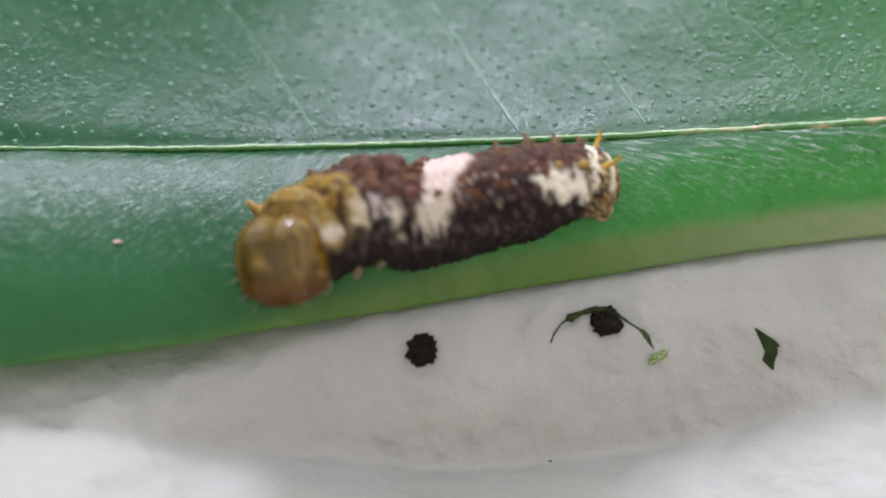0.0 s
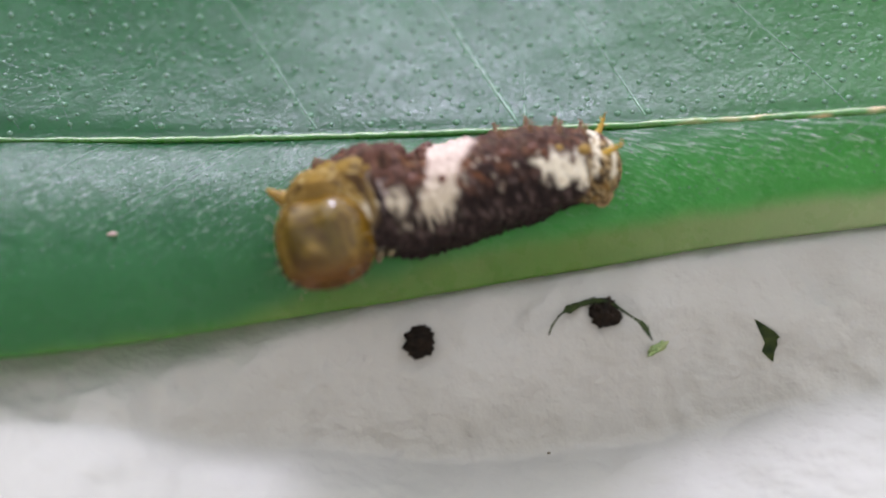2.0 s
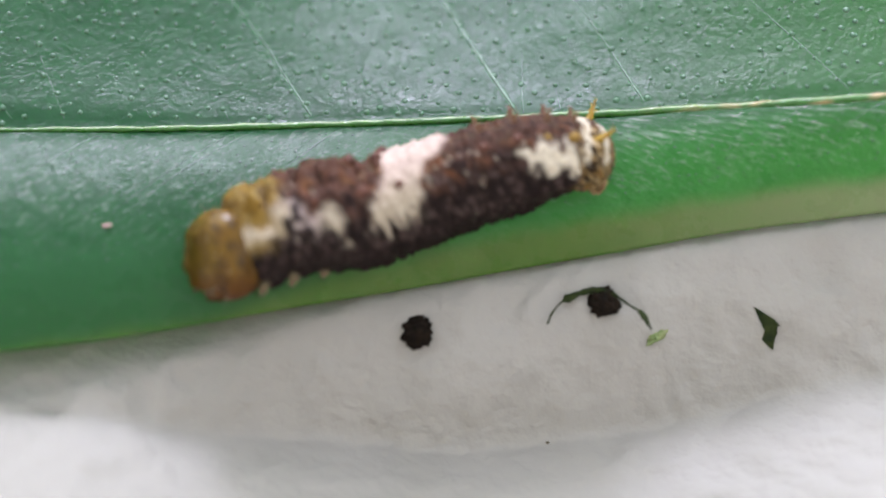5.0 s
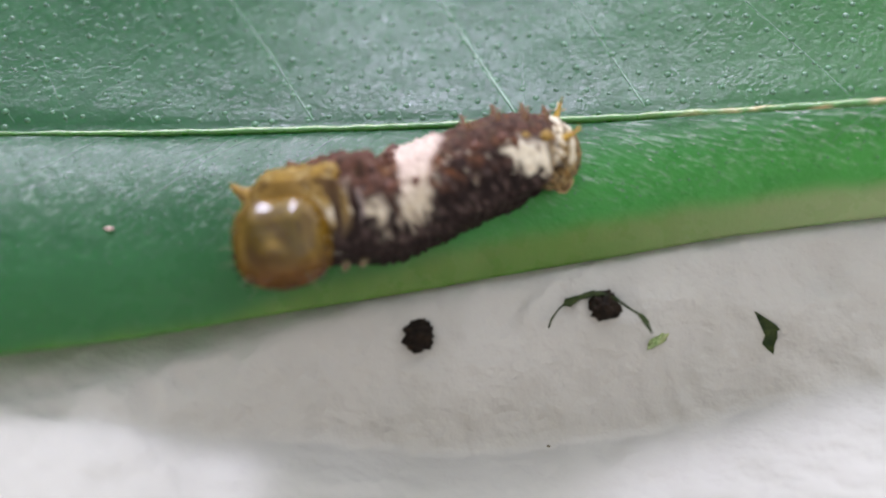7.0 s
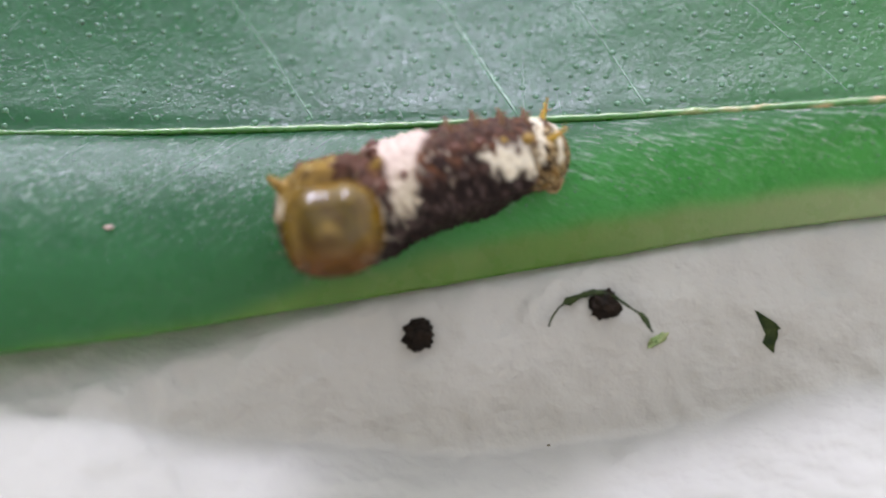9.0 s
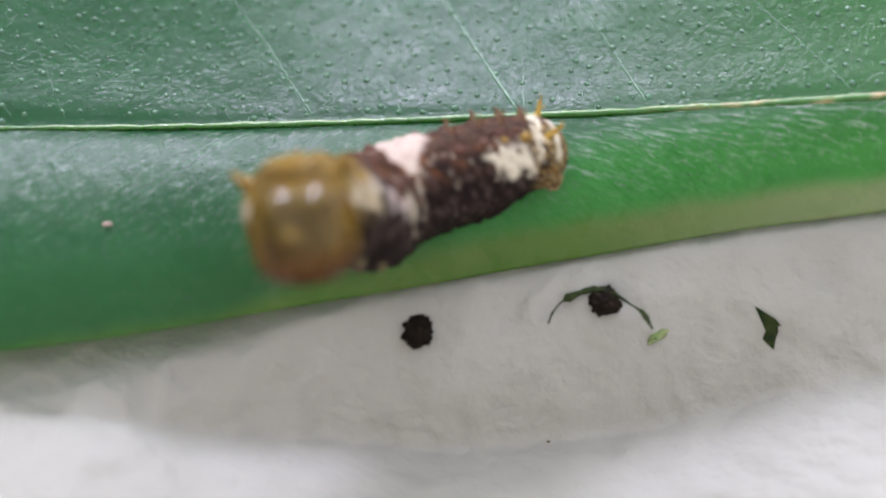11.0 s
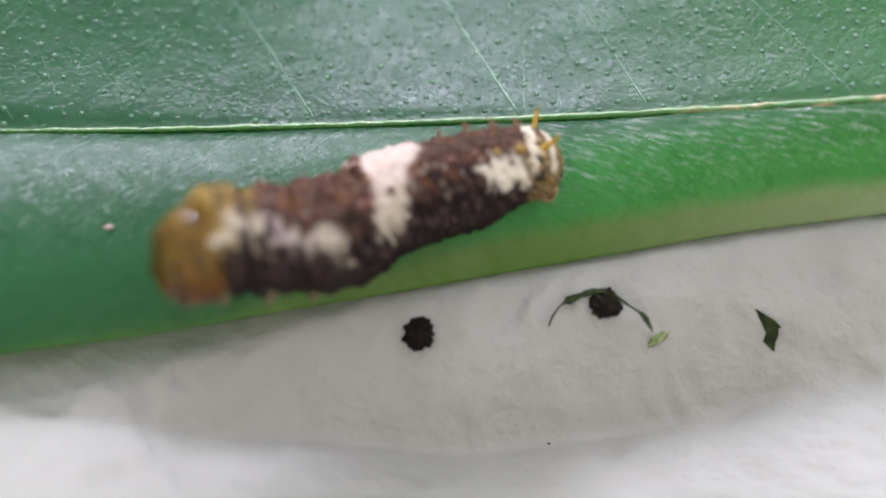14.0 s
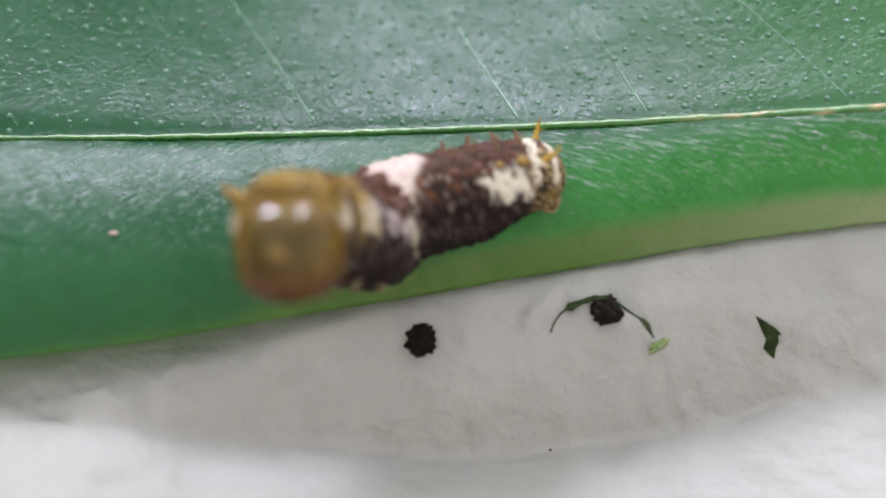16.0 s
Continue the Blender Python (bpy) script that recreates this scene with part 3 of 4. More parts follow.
def pigment(u, deg):
    """The pattern of the skin. deg: 90 on the back, 0 on the flank, -90 below."""
    a = radians(deg)
    n1 = noise.noise(Vector((u * 34, math.cos(a) * 3.4 + 9, math.sin(a) * 3.4)))
    n2 = noise.noise(Vector((u * 90, math.cos(a) * 9 + 3, math.sin(a) * 9)))
    n = 0.78 * n1 + 0.22 * n2
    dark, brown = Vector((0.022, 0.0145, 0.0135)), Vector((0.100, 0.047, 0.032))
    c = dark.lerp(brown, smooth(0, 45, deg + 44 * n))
    c = c.lerp(Vector((0.20, 0.080, 0.030)), 0.75 * smooth(0.10, 0.42, n1) * smooth(0, 40, deg))
    n3 = noise.noise(Vector((u * 60 + 31, math.cos(a) * 6, math.sin(a) * 6)))
    c = c.lerp(Vector((0.135, 0.098, 0.055)), 0.55 * smooth(0.02, 0.35, n3) * smooth(25, 60, deg))
    c = c.lerp(dark, 0.25 * smooth(0.45, 0.35, u))
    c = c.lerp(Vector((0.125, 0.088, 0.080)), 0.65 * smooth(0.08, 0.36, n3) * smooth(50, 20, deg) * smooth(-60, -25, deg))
    c = c.lerp(Vector((0.007, 0.005, 0.0045)), smooth(0.0, 0.3, -n2) * 0.7)
    c = c.lerp(Vector((0.36, 0.31, 0.25)), 0.7 * smooth(0.44, 0.54, n2) * smooth(-20, 0, deg) * smooth(70, 40, deg))
    white, cream = Vector((0.57, 0.46, 0.40)), Vector((0.57, 0.50, 0.39))
    # saddle, slanting forward down the flank
    mid = 0.500 + 0.092 * smooth(85, -5, deg)
    half = 0.066 + 0.018 * smooth(48, 82, deg) + 0.012 * smooth(40, 5, deg)
    f = smooth(half + 0.012, half - 0.012, abs(u - mid) + 0.03 * n) * smooth(-13, -1, deg + 22 * n2)
    c = c.lerp(white.lerp(cream, smooth(60, 0, deg)), f)
    # long patch on the flank of the thorax, rising to the collar
    off = deg - (-1 + 19 * smooth(0.74, 0.96, u)) + 26 * n
    f = smooth(0.74, 0.765, u + 0.03 * n) * smooth(0.968, 0.945, u + 0.03 * n1) * smooth(18, 10, abs(off))
    pale = cream.lerp(Vector((0.46, 0.38, 0.36)), smooth(0.80, 0.85, u) * smooth(0.92, 0.88, u)).lerp(Vector((0.46, 0.38, 0.25)), smooth(0.89, 0.93, u))
    c = c.lerp(pale, f * 0.95 * smooth(-0.42, -0.18, n2 + 0.4 * n1))
    f = smooth(0.016, 0.009, abs(u - 0.885)) * smooth(10, 5, abs(off - 2))
    c = c.lerp(dark, f)
    # patch on the flank near the tail
    f = smooth(0.10, 0.125, u + 0.05 * n) * smooth(0.275, 0.25, u + 0.06 * n) * smooth(-5, 5, deg + 24 * n) * smooth(36, 26, deg + 26 * n)
    c = c.lerp(Vector((0.74, 0.68, 0.55)), f)
    # mottled tail: pale brown with ochre and dark spots, and upright white streaks
    f = smooth(0.125, 0.085, u + 0.03 * n) * smooth(80, 55, deg)
    n4 = noise.noise(Vector((u * 75 + 5, math.cos(a) * 8, math.sin(a) * 8 + 4)))
    mottle = Vector((0.20, 0.12, 0.035)).lerp(Vector((0.38, 0.29, 0.16)), smooth(0.0, 0.3, n4)).lerp(Vector((0.028, 0.018, 0.010)), smooth(-0.05, -0.22, n4 + 0.4 * n1))
    c = c.lerp(mottle, f)
    f = smooth(0.018, 0.009, abs(u - 0.078 + 0.02 * n1)) * smooth(2, 12, deg) + smooth(0.015, 0.008, abs(u - 0.018 + 0.01 * n1)) * smooth(-6, 10, deg)
    c = c.lerp(Vector((0.66, 0.60, 0.47)), min(1.0, f) * smooth(0.5, 0.2, n2))
    # collar
    f = smooth(-0.01, 0.01, u - 0.945 + 0.035 * smooth(20, 60, deg) + 0.02 * n) * smooth(-16, -2, deg + 10 * n)
    c = c.lerp(Vector((0.060, 0.032, 0.012)).lerp(Vector((0.24, 0.15, 0.03)), smooth(-0.35, 0.1, n)).lerp(Vector((0.30, 0.22, 0.085)), max(smooth(0.12, 0.35, n2), 0.5 * smooth(30, 14, deg + 20 * n))), f)
    f = 0.6 * smooth(0.016, 0.007, abs(u - 0.93 + 0.02 * n1)) * smooth(5, 15, deg) * smooth(42, 28, deg)
    c = c.lerp(cream, f)
    f = smooth(0.940, 0.955, u + 0.03 * n1) * smooth(-3, 3, deg + 9 * n) * smooth(20, 12, deg + 12 * n)
    c = c.lerp(cream, 0.9 * f)
    return tuple(max(0.003, q) for q in c)


def segment_mesh(i):
    uc, n, m = centre(i), 16, 56
    pitch = BODY / COUNT
    v, col = [], []
    for j in range(n + 1):
        s = -1.0 + 2.0 * j / n
        x = s * pitch * 0.92
        u = uc + x / BODY
        ry, rz = girth(max(0.0, min(1.0, u)))
        k = 1.03 - 0.05 * s * s - 0.16 * smooth(0.6, 1.0, abs(s))
        if i == 0 and s < 0:
            k = math.sqrt(max(0.0, 1 - (s * 0.98) ** 2)) * 1.02
            x *= 0.8
        for q in range(m):
            deg = 360.0 * q / m
            a = radians(deg)
            lat = deg if deg <= 90 else (180 - deg if deg <= 270 else deg - 360)
            bumpy = 0.085 * noise.noise(Vector((u * 60, math.cos(a) * 5 + 2, math.sin(a) * 5))) + 0.045 * noise.noise(Vector((u * 150, math.cos(a) * 13, math.sin(a) * 13 + 5)))
            # low warts along the back and flank
            for at in (62, 30, 5, -25):
                d2 = ((lat - at) / 11.0) ** 2 + (s / 0.38) ** 2
                bumpy += 0.06 * math.exp(-d2)
            rug = smooth(0.60, 0.70, u) * smooth(0.96, 0.90, u) * smooth(10, 45, lat)
            bumpy += rug * 0.16 * noise.noise(Vector((u * 38 + 7, math.cos(a) * 3.6, math.sin(a) * 3.6)))
            r = k * (1 + bumpy)
            waist = 0.13 * math.exp(-((u - 0.625) / 0.045) ** 2) - 0.06 * math.exp(-((u - 0.76) / 0.05) ** 2)
            sag = 1.0 - waist * smooth(0.0, 0.8, math.sin(a)) if math.sin(a) > 0 else 0.92 + 0.50 * smooth(0.08, 0.3, u) * smooth(0.88, 0.60, u)
            v.append((x, math.cos(a) * ry * r, math.sin(a) * rz * r * sag))
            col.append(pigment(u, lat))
    f = [(j * m + q, (j + 1) * m + q, (j + 1) * m + (q + 1) % m, j * m + (q + 1) % m) for j in range(n) for q in range(m)]
    f += [tuple(range(m)), tuple(range(n * m, (n + 1) * m))[::-1]]
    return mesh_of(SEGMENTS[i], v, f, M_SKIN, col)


def spike(name, length, base, material, bend=0.15, knobs=3):
    """A tapering spine along z with little side bristles."""
    path = [(bend * length * q * q, 0, length * q) for q in (0, 0.15, 0.35, 0.55, 0.75, 0.9, 1.0)]
    v, f = rings(path, [base * w for w in (1.25, 1.0, 0.75, 0.55, 0.42, 0.28, 0.06)], 9)
    for k in range(knobs):
        a, h = 2.3 * k, length * (0.35 + 0.18 * k)
        p = Vector((bend * h * h / length, 0, h))
        d = Vector((math.cos(a), math.sin(a), 0.7)).normalized() * base * 1.9
        vv, ff = rings([p, p + d * 0.6, p + d], [base * 0.28, base * 0.18, base * 0.04], 5)
        o = len(v)
        v += vv
        f += [tuple(q + o for q in face) for face in ff]
    return mesh_of(name, v, f, material)


def on_skin(u, s, deg, lean=0.0):
    """A pose on the skin of a segment with z outward. lean tips it to the head."""
    ry, rz = girth(max(0.0, min(1.0, u)))
    a = radians(deg)
    p = Vector((s * BODY / COUNT, math.cos(a) * ry * 0.97, math.sin(a) * rz * 0.97)) * MM
    out = Vector((lean, math.cos(a), math.sin(a))).normalized()
    return Matrix.Translation(p) @ out.to_track_quat("Z", "X").to_matrix().to_4x4()


def head_mesh():
    """The two-lobed capsule. x faces forward, z up."""
    n, m = 40, 56
    v, col = [], []
    for j in range(n + 1):
        th = math.pi * j / n
        for k in range(m):
            a = 2 * math.pi * k / m
            d = Vector((math.sin(th) * math.cos(a), math.sin(th) * math.sin(a), math.cos(th)))
            cleft = math.exp(-((d.y / 0.11) ** 2)) * smooth(-0.1, 0.6, d.z) * smooth(-0.5, 0.3, d.x)
            lobe = math.exp(-(((abs(d.y) - 0.30) / 0.20) ** 2)) * smooth(-0.1, 0.55, d.z) * smooth(-0.3, 0.3, d.x)
            jaw = smooth(-0.45, -1.0, d.z)
            r = 1 - 0.05 * cleft + 0.03 * lobe + 0.012 * noise.noise(d * 5)
            wide = math.copysign(abs(d.y) ** 0.72, d.y)
            x, y, z = d.x * 1.5 * r, wide * (2.12 - 0.12 * jaw) * r, math.copysign(abs(d.z) ** 0.76, d.z) * 1.98 * r
            tri = math.exp(-((d.y / (0.32 - 0.22 * d.z)) ** 4)) * smooth(0.30, 0.10, d.z) * smooth(-0.8, -0.5, d.z) * smooth(0.2, 0.6, d.x)
            x += 0.20 * tri + 0.24 * math.exp(-((d.y / 0.12) ** 2 + ((d.z + 0.10) / 0.11) ** 2)) * smooth(0.2, 0.6, d.x)
            x += 0.16 * math.exp(-((d.y / 0.20) ** 2 + ((d.z + 0.50) / 0.13) ** 2)) * smooth(0.2, 0.6, d.x)
            x += 0.18 * math.exp(-(((abs(d.y) - 0.25) / 0.16) ** 2 + ((d.z - 0.40) / 0.19) ** 2)) * smooth(0.0, 0.4, d.x)
            v.append((x, y, z))
            c = Vector((0.145, 0.074, 0.004)).lerp(Vector((0.20, 0.112, 0.008)), smooth(-0.4, 0.5, noise.noise(d * 3.1)))
            c = c.lerp(Vector((0.138, 0.096, 0.016)), 0.75 * smooth(0.35, 0.75, d.x))
            c = c.lerp(Vector((0.075, 0.050, 0.006)), 0.9 * smooth(0.62, 0.2, abs(d.y)) * smooth(0.55, 0.3, d.z) * smooth(0.1, 0.5, d.x) * smooth(-0.7, -0.3, d.z))
            c = c.lerp(Vector((0.23, 0.150, 0.04)), 0.6 * math.exp(-(((abs(d.y) - 0.62) / 0.13) ** 2)) * smooth(0.0, 0.5, d.x))
            c = c.lerp(Vector((0.30, 0.20, 0.05)), math.exp(-((d.y / 0.10) ** 2 + ((d.z + 0.05) / 0.12) ** 2)) * smooth(0.2, 0.6, d.x))
            c = c.lerp(Vector((0.060, 0.030, 0.004)), 0.85 * smooth(0.05, 0.30, noise.noise(Vector((d.x * 6, d.y * 8, d.z * 4)))))
            c = c.lerp(Vector((0.13, 0.050, 0.006)), smooth(0.0, -0.8, d.z))
            col.append(tuple(0.84 * c))
    f = [(j * m + k, (j + 1) * m + k, (j + 1) * m + (k + 1) % m, j * m + (k + 1) % m) for j in range(n) for k in range(m)]
    return mesh_of("head", v, f, M_HEAD, col)


def build_caterpillar():
    """The caterpillar with its moving segments; returns (body parts from tail to collar, head)."""
    cat = thing("caterpillar", "brown and white bird-dropping caterpillar with olive head crawling on leaf", "caterpillar", at=CAT_BASE)
    rng = random.Random(5)
    spine = spike("spine", 0.58, 0.17, M_SPINE)
    wart = mesh_of("wart", *lump(2.0, 0.26, 0.26, 0.24, 0.3, 12, 8), M_WART)
    ywart = mesh_of("wart", *lump(4.0, 0.27, 0.27, 0.24, 0.4, 12, 8), M_OCHRE)
    horn = spike("horn", 1.25, 0.22, M_HORN, 0.1, 4)
    stub = spike("horn", 1.00, 0.40, M_OCHRE, 0.12, 0)
    leg = mesh_of("leg", *rings([(0, 0, 0.3), (0.05, 0.1, -0.3), (0.16, 0.16, -0.62), (0.32, 0.12, -0.85)], [0.34, 0.30, 0.22, 0.10], 9), M_LEG)
    pv, pf = lump(7.0, 0.5, 0.42, 0.55, 0.15, 14, 10)
    proleg = mesh_of("proleg", pv, pf, plain("proleg_skin", (0.014, 0.010, 0.008), (0.03, 0.022, 0.018), 0.6, spec=0.1))
    clasper = mesh_of("proleg", pv, pf, plain("clasper_skin", (0.06, 0.035, 0.012), (0.30, 0.22, 0.11), 0.6, 2.2, 0.05, spec=0.1))
    body = []
    for i in range(COUNT):
        seg = part(SEGMENTS[i], segment_mesh(i), cat)
        uc = centre(i)
        if 1 <= i <= 6:
            for deg in (104, 76) if i < 5 else ():
                part("spine", spine, seg, at=on_skin(uc, 0.0, deg, -0.25) @ Matrix.Scale(rng.uniform(0.8, 1.1) * (0.85 if i > 4 else 1), 4))
            for deg in (44, 136) if i < 5 else ():
                part("wart", ywart if i < 3 else wart, seg, at=on_skin(uc, 0.05, deg) @ Matrix.Scale(rng.uniform(0.9, 1.2), 4))
        if i == 0:
            for deg, lean in ((112, -0.5), (44, -1.0)):
                part("horn", horn, seg, "yellow tail horn", at=on_skin(uc, 0.15, deg, lean) @ Matrix.Scale(0.85, 4))
        if i == COUNT - 1:
            for deg in (18, 60, 78, 102, 122, 162):
                part("wart", ywart, seg, at=on_skin(uc, rng.uniform(-0.1, 0.35), deg + rng.uniform(-6, 6)) @ Matrix.Scale(rng.uniform(0.6, 0.95), 4))
            for deg in (40, 146):
                part("horn", stub, seg, "ochre yellow collar horn", at=on_skin(uc, 0.3, deg, 0.30))
        if 7 <= i <= 11:
            for deg in (35, 66, 92, 118, 145):
                part("wart", wart, seg, at=on_skin(uc, rng.uniform(-0.25, 0.25), deg + rng.uniform(-7, 7)) @ Matrix.Scale(rng.uniform(0.8, 1.4), 4))
        if i >= COUNT - 3:
            for side in (1, -1):
                part("leg", leg, seg, "pale jointed leg", at=Matrix.Translation(Vector((0.1, side * 0.9, -girth(uc)[1] * 0.66)) * MM))
        if i in (0, 4, 5, 6, 7):
            for side in (1, -1):
                part("proleg", clasper if i == 0 else proleg, seg, at=Matrix.Translation(Vector((0.0, side * 0.75, -girth(uc)[1] * 0.66)) * MM))
        body.append(seg)
    head = part("head", head_mesh(), cat, "glossy olive amber two-lobed head")
    part("mouth", mesh_of("mouth", *lump(3.0, 0.50, 0.80, 0.40, 0.25, 18, 12), M_MOUTH), head, "amber brown mouth", at=Matrix.Translation(Vector((0.62, 0, -1.56)) * MM))
    eye = mesh_of("eye", *lump(9.0, 0.09, 0.09, 0.09, 0.05, 10, 8), M_EYE)
    ant = mesh_of("antenna", *rings([(0, 0, 0), (0.25, 0, -0.12), (0.45, 0, -0.2)], [0.11, 0.08, 0.03], 8), M_LEG)
    hair = mesh_of("bristle", *rings([(0, 0, 0), (0, 0, 0.4), (0.04, 0, 0.8)], [0.011, 0.008, 0.003], 5), M_HAIR)
    for side in (1, -1):
        part("antenna", ant, head, at=Matrix.Translation(Vector((0.95, side * 1.2, -1.3)) * MM))
        for k in range(4):
            a = radians(-12 - 16 * k)
            part("eye", eye, head, at=Matrix.Translation(Vector((0.80 - 0.06 * k, side * (2.00 - 0.05 * k * k), 2.1 * math.sin(a) * 0.85)) * MM))
        for k in range(7):
            th, az = radians(35 + 18 * k), radians(side * (62 + 14 * math.sin(k * 2.1)))
            d = Vector((math.sin(th) * math.cos(az), math.sin(th) * math.sin(az), math.cos(th)))
            p = Vector((d.x * 1.48, d.y * (2.12 - 0.12 * smooth(-0.45, -1.0, d.z)), d.z * 2.0)) * MM
            part("bristle", hair, head, at=Matrix.Translation(p) @ d.to_track_quat("Z", "X").to_matrix().to_4x4())
    return body, head


build_ground()
build_unseen_walls()
build_tissue()
build_leaf()
build_litter()
BODY_PARTS, HEAD = build_caterpillar()

# ---- the caterpillar's way: places in millimetres, tail to head, at each time ----
TIMES = [0.0, 0.5, 1.0, 1.5, 2.0, 2.5, 3.0, 3.5, 4.0, 4.2, 6.3, 6.5, 7.0, 7.5, 8.0, 8.5, 9.0, 9.2, 11.3, 11.5, 12.0, 12.5, 13.0, 13.5, 14.0, 14.5, 15.0, 15.5, 16.0]
KNOTS = [0.04, 0.28, 0.53, 0.80, 0.98]
DORSAL = (0.0, 0.36, 0.93)
TAIL = [(7.05, 1.17, 8.89), (7.12, 1.23, 8.95), (7.17, 1.33, 9.05), (7.15, 1.38, 9.09), (7.18, 1.32, 9.04), (7.17, 1.33, 9.04),
        (7.14, 1.40, 9.12), (6.91, 1.30, 9.04), (6.95, 1.34, 9.08), (6.95, 1.35, 9.09), (6.34, 1.35, 9.15), (6.01, 1.39, 9.21),
        (5.37, 1.43, 9.34), (5.25, 1.55, 9.39), (5.00, 1.65, 9.47), (4.99, 1.69, 9.50), (4.87, 1.39, 9.29), (4.87, 1.38, 9.28),
        (4.75, 1.35, 9.26), (4.75, 1.34, 9.25), (4.70, 1.35, 9.26), (4.71, 1.25, 9.18), (4.62, 1.28, 9.21), (4.60, 1.30, 9.22),
        (4.53, 1.05, 9.03), (4.47, 0.99, 8.98), (4.44, 1.08, 9.06), (4.51, 1.09, 9.06), (4.55, 0.92, 8.91)]
REAR = [(3.70, 0.77, 9.06), (3.72, 0.94, 9.22), (3.78, 1.06, 9.32), (3.76, 1.09, 9.34), (3.81, 1.03, 9.29), (3.79, 1.00, 9.27),
        (3.70, 0.96, 9.24), (3.61, 0.93, 9.21), (3.29, 0.97, 9.27), (3.29, 0.98, 9.28), (3.10, 0.90, 9.17), (2.84, 1.23, 9.54),
        (2.59, 1.11, 9.46), (2.34, 1.05, 9.35), (1.84, 1.15, 9.43), (1.71, 1.23, 9.48), (1.59, 0.89, 9.25), (1.59, 0.88, 9.24),
        (1.71, 0.72, 9.09), (1.71, 0.71, 9.08), (1.59, 0.72, 9.09), (1.52, 0.66, 9.04), (1.45, 0.71, 9.08), (1.43, 0.73, 9.09),
        (1.30, 0.45, 8.89), (1.16, 0.37, 8.83), (1.12, 0.48, 8.91), (1.20, 0.49, 8.92), (1.32, 0.27, 8.73)]
SADDLE = [(-0.23, -0.08, 8.69), (-0.21, -0.01, 8.75), (0.23, 0.20, 8.91), (0.21, 0.29, 8.98), (0.15, 0.13, 8.86), (-0.24, 0.06, 8.80),
        (-0.55, -0.06, 8.72), (-0.76, -0.08, 8.70), (-1.43, -0.31, 8.52), (-1.36, -0.30, 8.53), (-1.40, -0.37, 8.50), (-1.41, -0.33, 8.56),
        (-1.04, -0.17, 8.73), (-1.40, -0.02, 8.91), (-1.65, 0.19, 9.07), (-1.90, 0.03, 9.15), (-1.76, -0.18, 8.98), (-1.76, -0.19, 8.98),
        (-1.85, -0.85, 9.03), (-1.85, -0.86, 9.02), (-1.92, -0.89, 9.00), (-1.96, -0.89, 9.00), (-2.11, -0.86, 9.04), (-2.25, -0.91, 8.99),
        (-2.38, -1.04, 8.87), (-2.59, -1.10, 8.81), (-2.63, -1.07, 8.85), (-2.51, -1.09, 8.82), (-2.15, -1.11, 8.77)]
CHEST = [(-3.34, -0.79, 8.75), (-3.32, -0.50, 9.03), (-3.37, -0.44, 8.99), (-3.15, -0.45, 8.99), (-3.06, -0.69, 8.78), (-3.20, -0.87, 8.63),
        (-3.87, -1.10, 8.42), (-4.55, -1.44, 8.11), (-5.69, -1.55, 8.02), (-5.46, -1.53, 8.03), (-4.94, -1.58, 8.06), (-4.82, -1.58, 8.15),
        (-4.03, -1.37, 8.52), (-4.38, -1.23, 8.85), (-4.26, -1.59, 8.41), (-4.34, -1.91, 8.81), (-4.33, -2.00, 8.72), (-4.32, -2.01, 8.71),
        (-3.18, -2.86, 9.33), (-3.18, -2.87, 9.32), (-3.37, -2.91, 9.29), (-3.64, -2.97, 9.23), (-4.28, -3.09, 8.70), (-4.99, -3.30, 8.80),
        (-5.35, -3.48, 8.73), (-5.69, -3.44, 8.67), (-5.52, -3.43, 8.44), (-4.55, -3.35, 8.78), (-3.39, -2.91, 8.79)]
NECK = [(-5.51, -2.00, 8.35), (-4.99, -1.82, 8.57), (-4.31, -1.44, 9.00), (-3.48, -1.28, 9.05), (-4.61, -1.64, 8.80), (-5.37, -1.79, 8.43),
        (-6.02, -1.96, 8.18), (-7.56, -2.08, 7.93), (-8.86, -2.18, 7.80), (-8.51, -2.21, 7.78), (-7.19, -2.30, 8.09), (-6.95, -2.35, 8.21),
        (-5.71, -2.17, 8.72), (-4.96, -2.08, 9.02), (-4.48, -1.96, 9.10), (-4.63, -2.37, 9.51), (-4.74, -2.46, 9.39), (-4.73, -2.45, 9.40),
        (-4.85, -4.36, 10.75), (-4.96, -4.43, 10.74), (-5.18, -4.51, 10.72), (-5.62, -4.57, 10.63), (-5.91, -4.43, 10.40), (-7.70, -4.20, 10.05),
        (-8.64, -4.60, 9.94), (-9.03, -4.77, 9.90), (-8.22, -5.09, 10.18), (-6.91, -5.28, 10.54), (-5.12, -4.91, 10.73)]
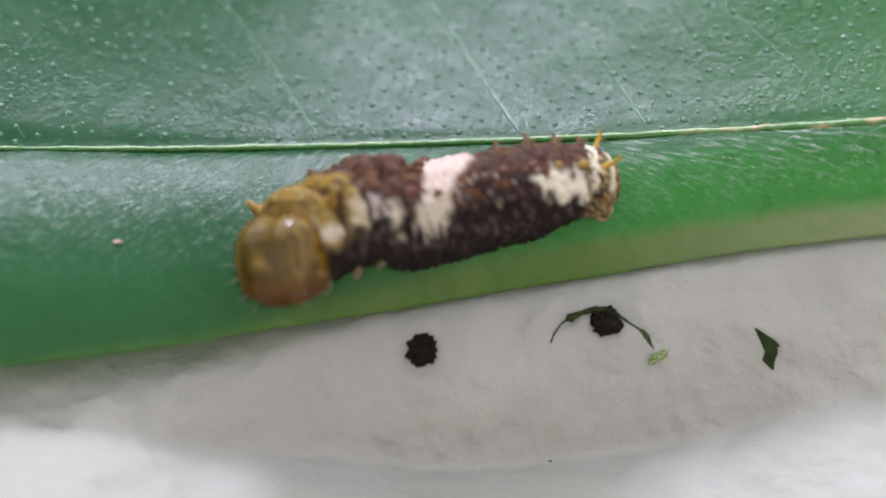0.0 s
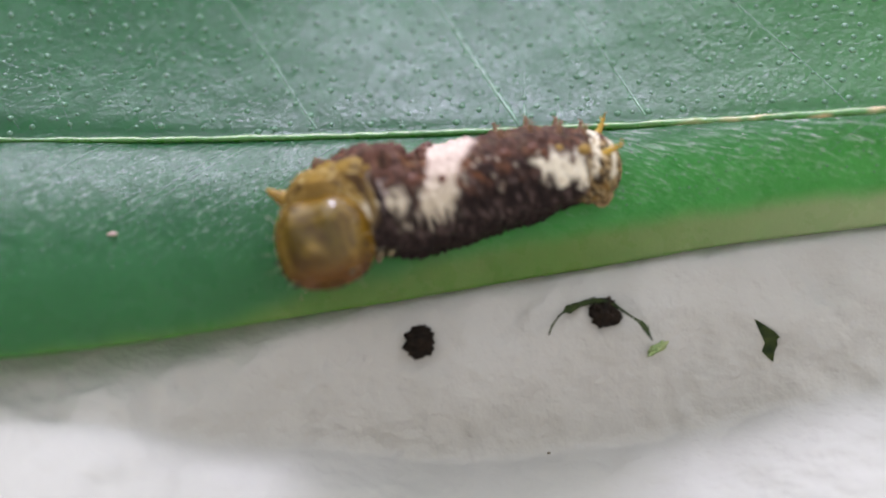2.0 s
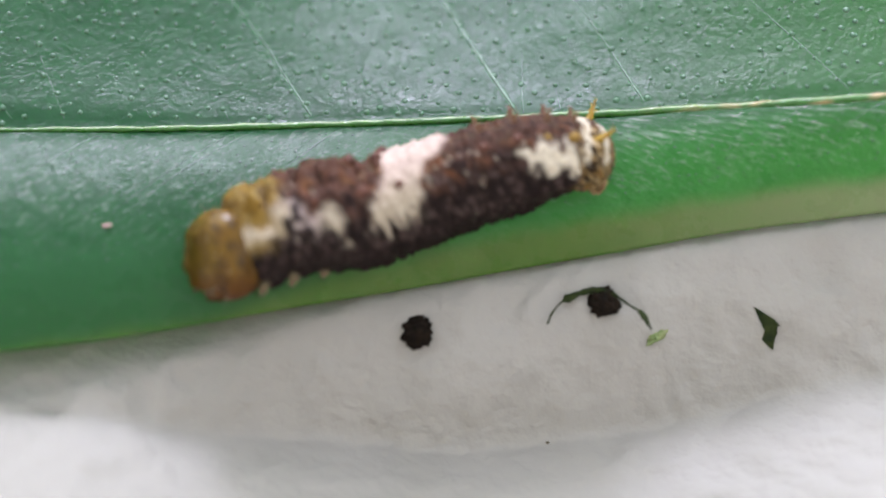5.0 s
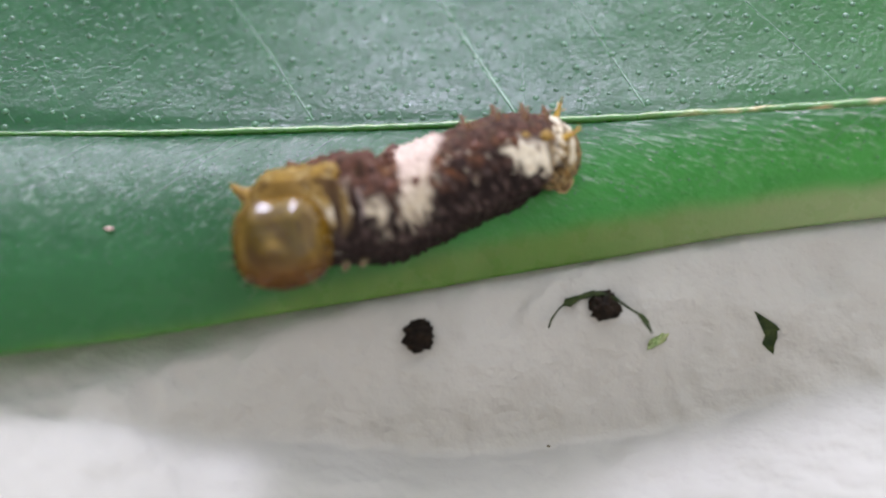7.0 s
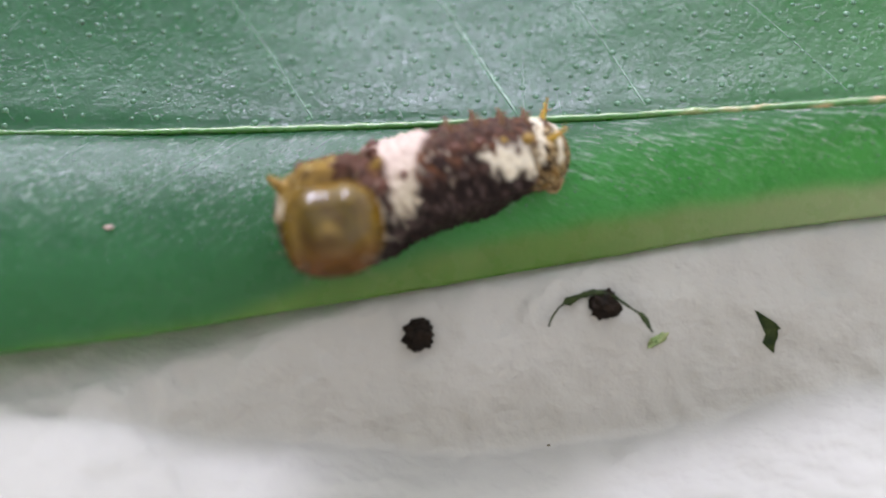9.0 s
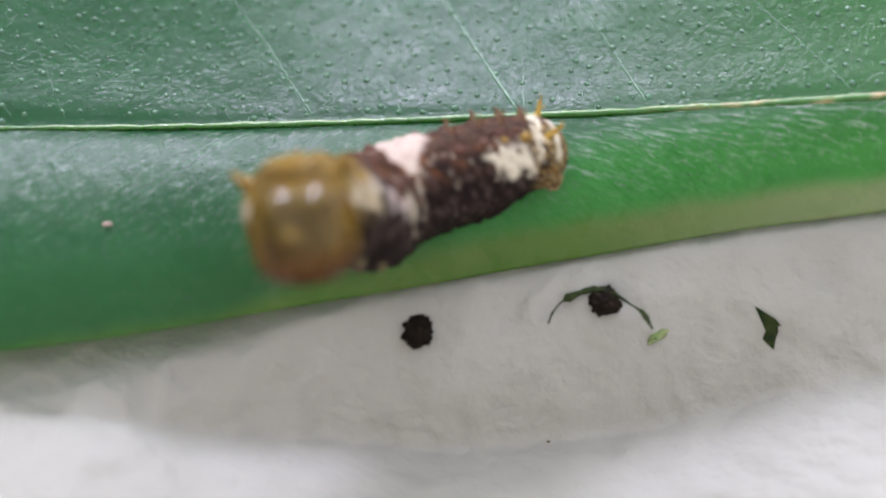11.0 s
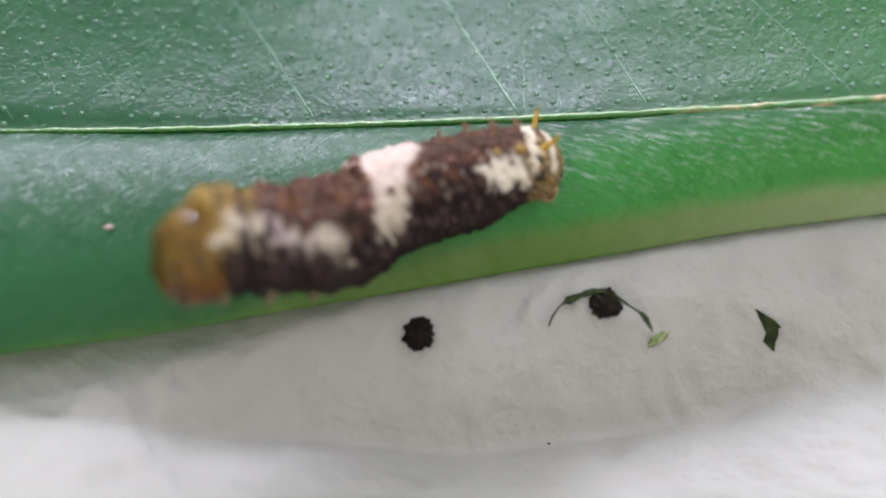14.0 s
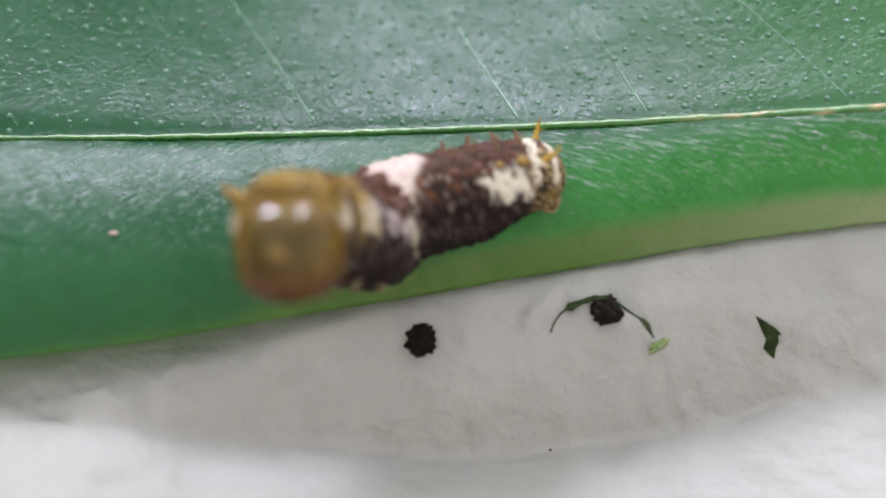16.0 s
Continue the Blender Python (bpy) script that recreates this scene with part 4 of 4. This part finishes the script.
SKULL = [(-6.90, -3.15, 8.01), (-6.27, -3.07, 8.14), (-4.09, -2.81, 8.29), (-2.67, -2.49, 8.33), (-4.91, -2.89, 8.34), (-6.65, -2.77, 8.11),
        (-7.54, -2.74, 7.96), (-8.83, -2.85, 7.43), (-9.54, -2.83, 7.39), (-9.24, -2.87, 7.36), (-8.79, -3.25, 7.90), (-8.42, -3.26, 8.12),
        (-6.59, -3.33, 8.45), (-5.14, -3.24, 8.62), (-4.06, -3.05, 8.62), (-4.14, -3.67, 9.22), (-4.37, -3.52, 9.21), (-4.41, -3.50, 9.21),
        (-5.28, -7.06, 12.02), (-5.44, -7.04, 12.01), (-5.69, -7.12, 11.99), (-6.33, -7.01, 11.76), (-7.31, -6.29, 11.01), (-8.44, -5.78, 10.29),
        (-9.54, -5.96, 10.11), (-9.94, -6.50, 10.08), (-9.60, -7.06, 10.73), (-7.55, -7.97, 11.72), (-5.71, -7.52, 12.00)]
FACE = [(-0.42, -0.75, 0.51), (-0.34, -0.77, 0.54), (0.17, -0.89, 0.42), (0.41, -0.87, 0.29), (-0.17, -0.83, 0.53), (-0.71, -0.59, 0.39),
        (-0.82, -0.49, 0.31), (-0.97, -0.25, 0.04), (-0.98, -0.18, -0.07), (-0.98, -0.21, -0.03), (-0.61, -0.64, 0.46), (-0.50, -0.70, 0.51),
        (-0.09, -0.80, 0.59), (0.04, -0.80, 0.60), (0.26, -0.83, 0.50), (0.03, -0.78, 0.62), (0.00, -0.75, 0.66), (0.00, -0.75, 0.66),
        (-0.17, -0.78, 0.60), (-0.17, -0.78, 0.60), (-0.17, -0.78, 0.60), (-0.37, -0.74, 0.56), (-0.74, -0.55, 0.39), (-0.96, -0.28, 0.08),
        (-0.98, -0.22, -0.03), (-0.97, -0.24, -0.01), (-0.76, -0.54, 0.36), (-0.31, -0.76, 0.57), (-0.14, -0.79, 0.59)]
CROWN = [(-0.09, 0.64, 0.76), (-0.05, 0.64, 0.76), (-0.34, 0.61, 0.72), (-0.47, 0.57, 0.67), (-0.21, 0.64, 0.74), (0.00, 0.65, 0.76),
        (0.00, 0.66, 0.75), (0.06, 0.66, 0.75), (0.09, 0.67, 0.74), (0.08, 0.67, 0.74), (0.01, 0.66, 0.75), (0.01, 0.66, 0.75),
        (-0.10, 0.66, 0.74), (-0.05, 0.66, 0.75), (-0.20, 0.65, 0.73), (-0.15, 0.66, 0.74), (-0.13, 0.66, 0.74), (-0.13, 0.66, 0.74),
        (-0.13, 0.67, 0.73), (-0.13, 0.67, 0.73), (-0.13, 0.67, 0.73), (-0.10, 0.67, 0.73), (0.01, 0.68, 0.74), (0.06, 0.67, 0.74),
        (0.09, 0.67, 0.73), (0.09, 0.67, 0.74), (0.00, 0.67, 0.75), (0.00, 0.67, 0.75), (-0.05, 0.66, 0.75)]


def along(points, q):
    """A smooth curve through the points, q from 0 to 1 over KNOTS."""
    k = 0
    while k < len(KNOTS) - 2 and q > KNOTS[k + 1]:
        k += 1
    t = (q - KNOTS[k]) / (KNOTS[k + 1] - KNOTS[k])
    p = [points[max(0, min(len(points) - 1, k + d))] for d in (-1, 0, 1, 2)]
    h = KNOTS[k + 1] - KNOTS[k]

    def slope(i):
        a, b = max(0, i - 1), min(len(points) - 1, i + 1)
        return (points[b] - points[a]) / (KNOTS[b] - KNOTS[a]) * h

    m0, m1 = slope(k), slope(k + 1)
    return (2 * t ** 3 - 3 * t * t + 1) * p[1] + (t ** 3 - 2 * t * t + t) * m0 + (-2 * t ** 3 + 3 * t * t) * p[2] + (t ** 3 - t * t) * m1


def frame_of(x, up):
    """A turn whose x axis is given and whose z axis is as near to up as can be."""
    x = x.normalized()
    y = up.cross(x).normalized()
    z = x.cross(y)
    return Matrix((x, y, z)).transposed()


def motions():
    base = Vector(CAT_BASE)
    tracks = [[] for _ in BODY_PARTS]
    head_rows = []
    for k, t in enumerate(TIMES):
        pts = [Vector(row[k]) for row in (TAIL, REAR, SADDLE, CHEST, NECK)]
        # the collar keeps close behind the head
        face = Vector(FACE[k]).normalized()
        near = Vector(SKULL[k]) - 1.15 * face + 0.85 * abs(face.y) * Vector(CROWN[k])
        # raised over the edge, the head hides most of the collar
        if t > 10:
            near.x -= 0.8
        pts[4] = pts[4].lerp(near, 0.85)
        for i, track in enumerate(tracks):
            q = centre(i)
            p = along(pts, q)
            d = along(pts, min(1.0, q + 0.03)) - along(pts, max(0.0, q - 0.03))
            # the collar turns with the head
            w = smooth(0.58, 0.95, q)
            d = d.normalized().lerp(face, 0.9 * w)
            up = Vector(DORSAL).lerp(Vector(CROWN[k]), 0.8 * w)
            m = frame_of(d, up).to_4x4()
            m.translation = (p - base) * MM
            track.append((t, m))
        m = frame_of(face, Vector(CROWN[k])).to_4x4()
        m.translation = (Vector(SKULL[k]) - base) * MM
        head_rows.append((t, m))
    for ob, track in zip(BODY_PARTS, tracks):
        walk(ob, track)
    walk(HEAD, head_rows)


motions()
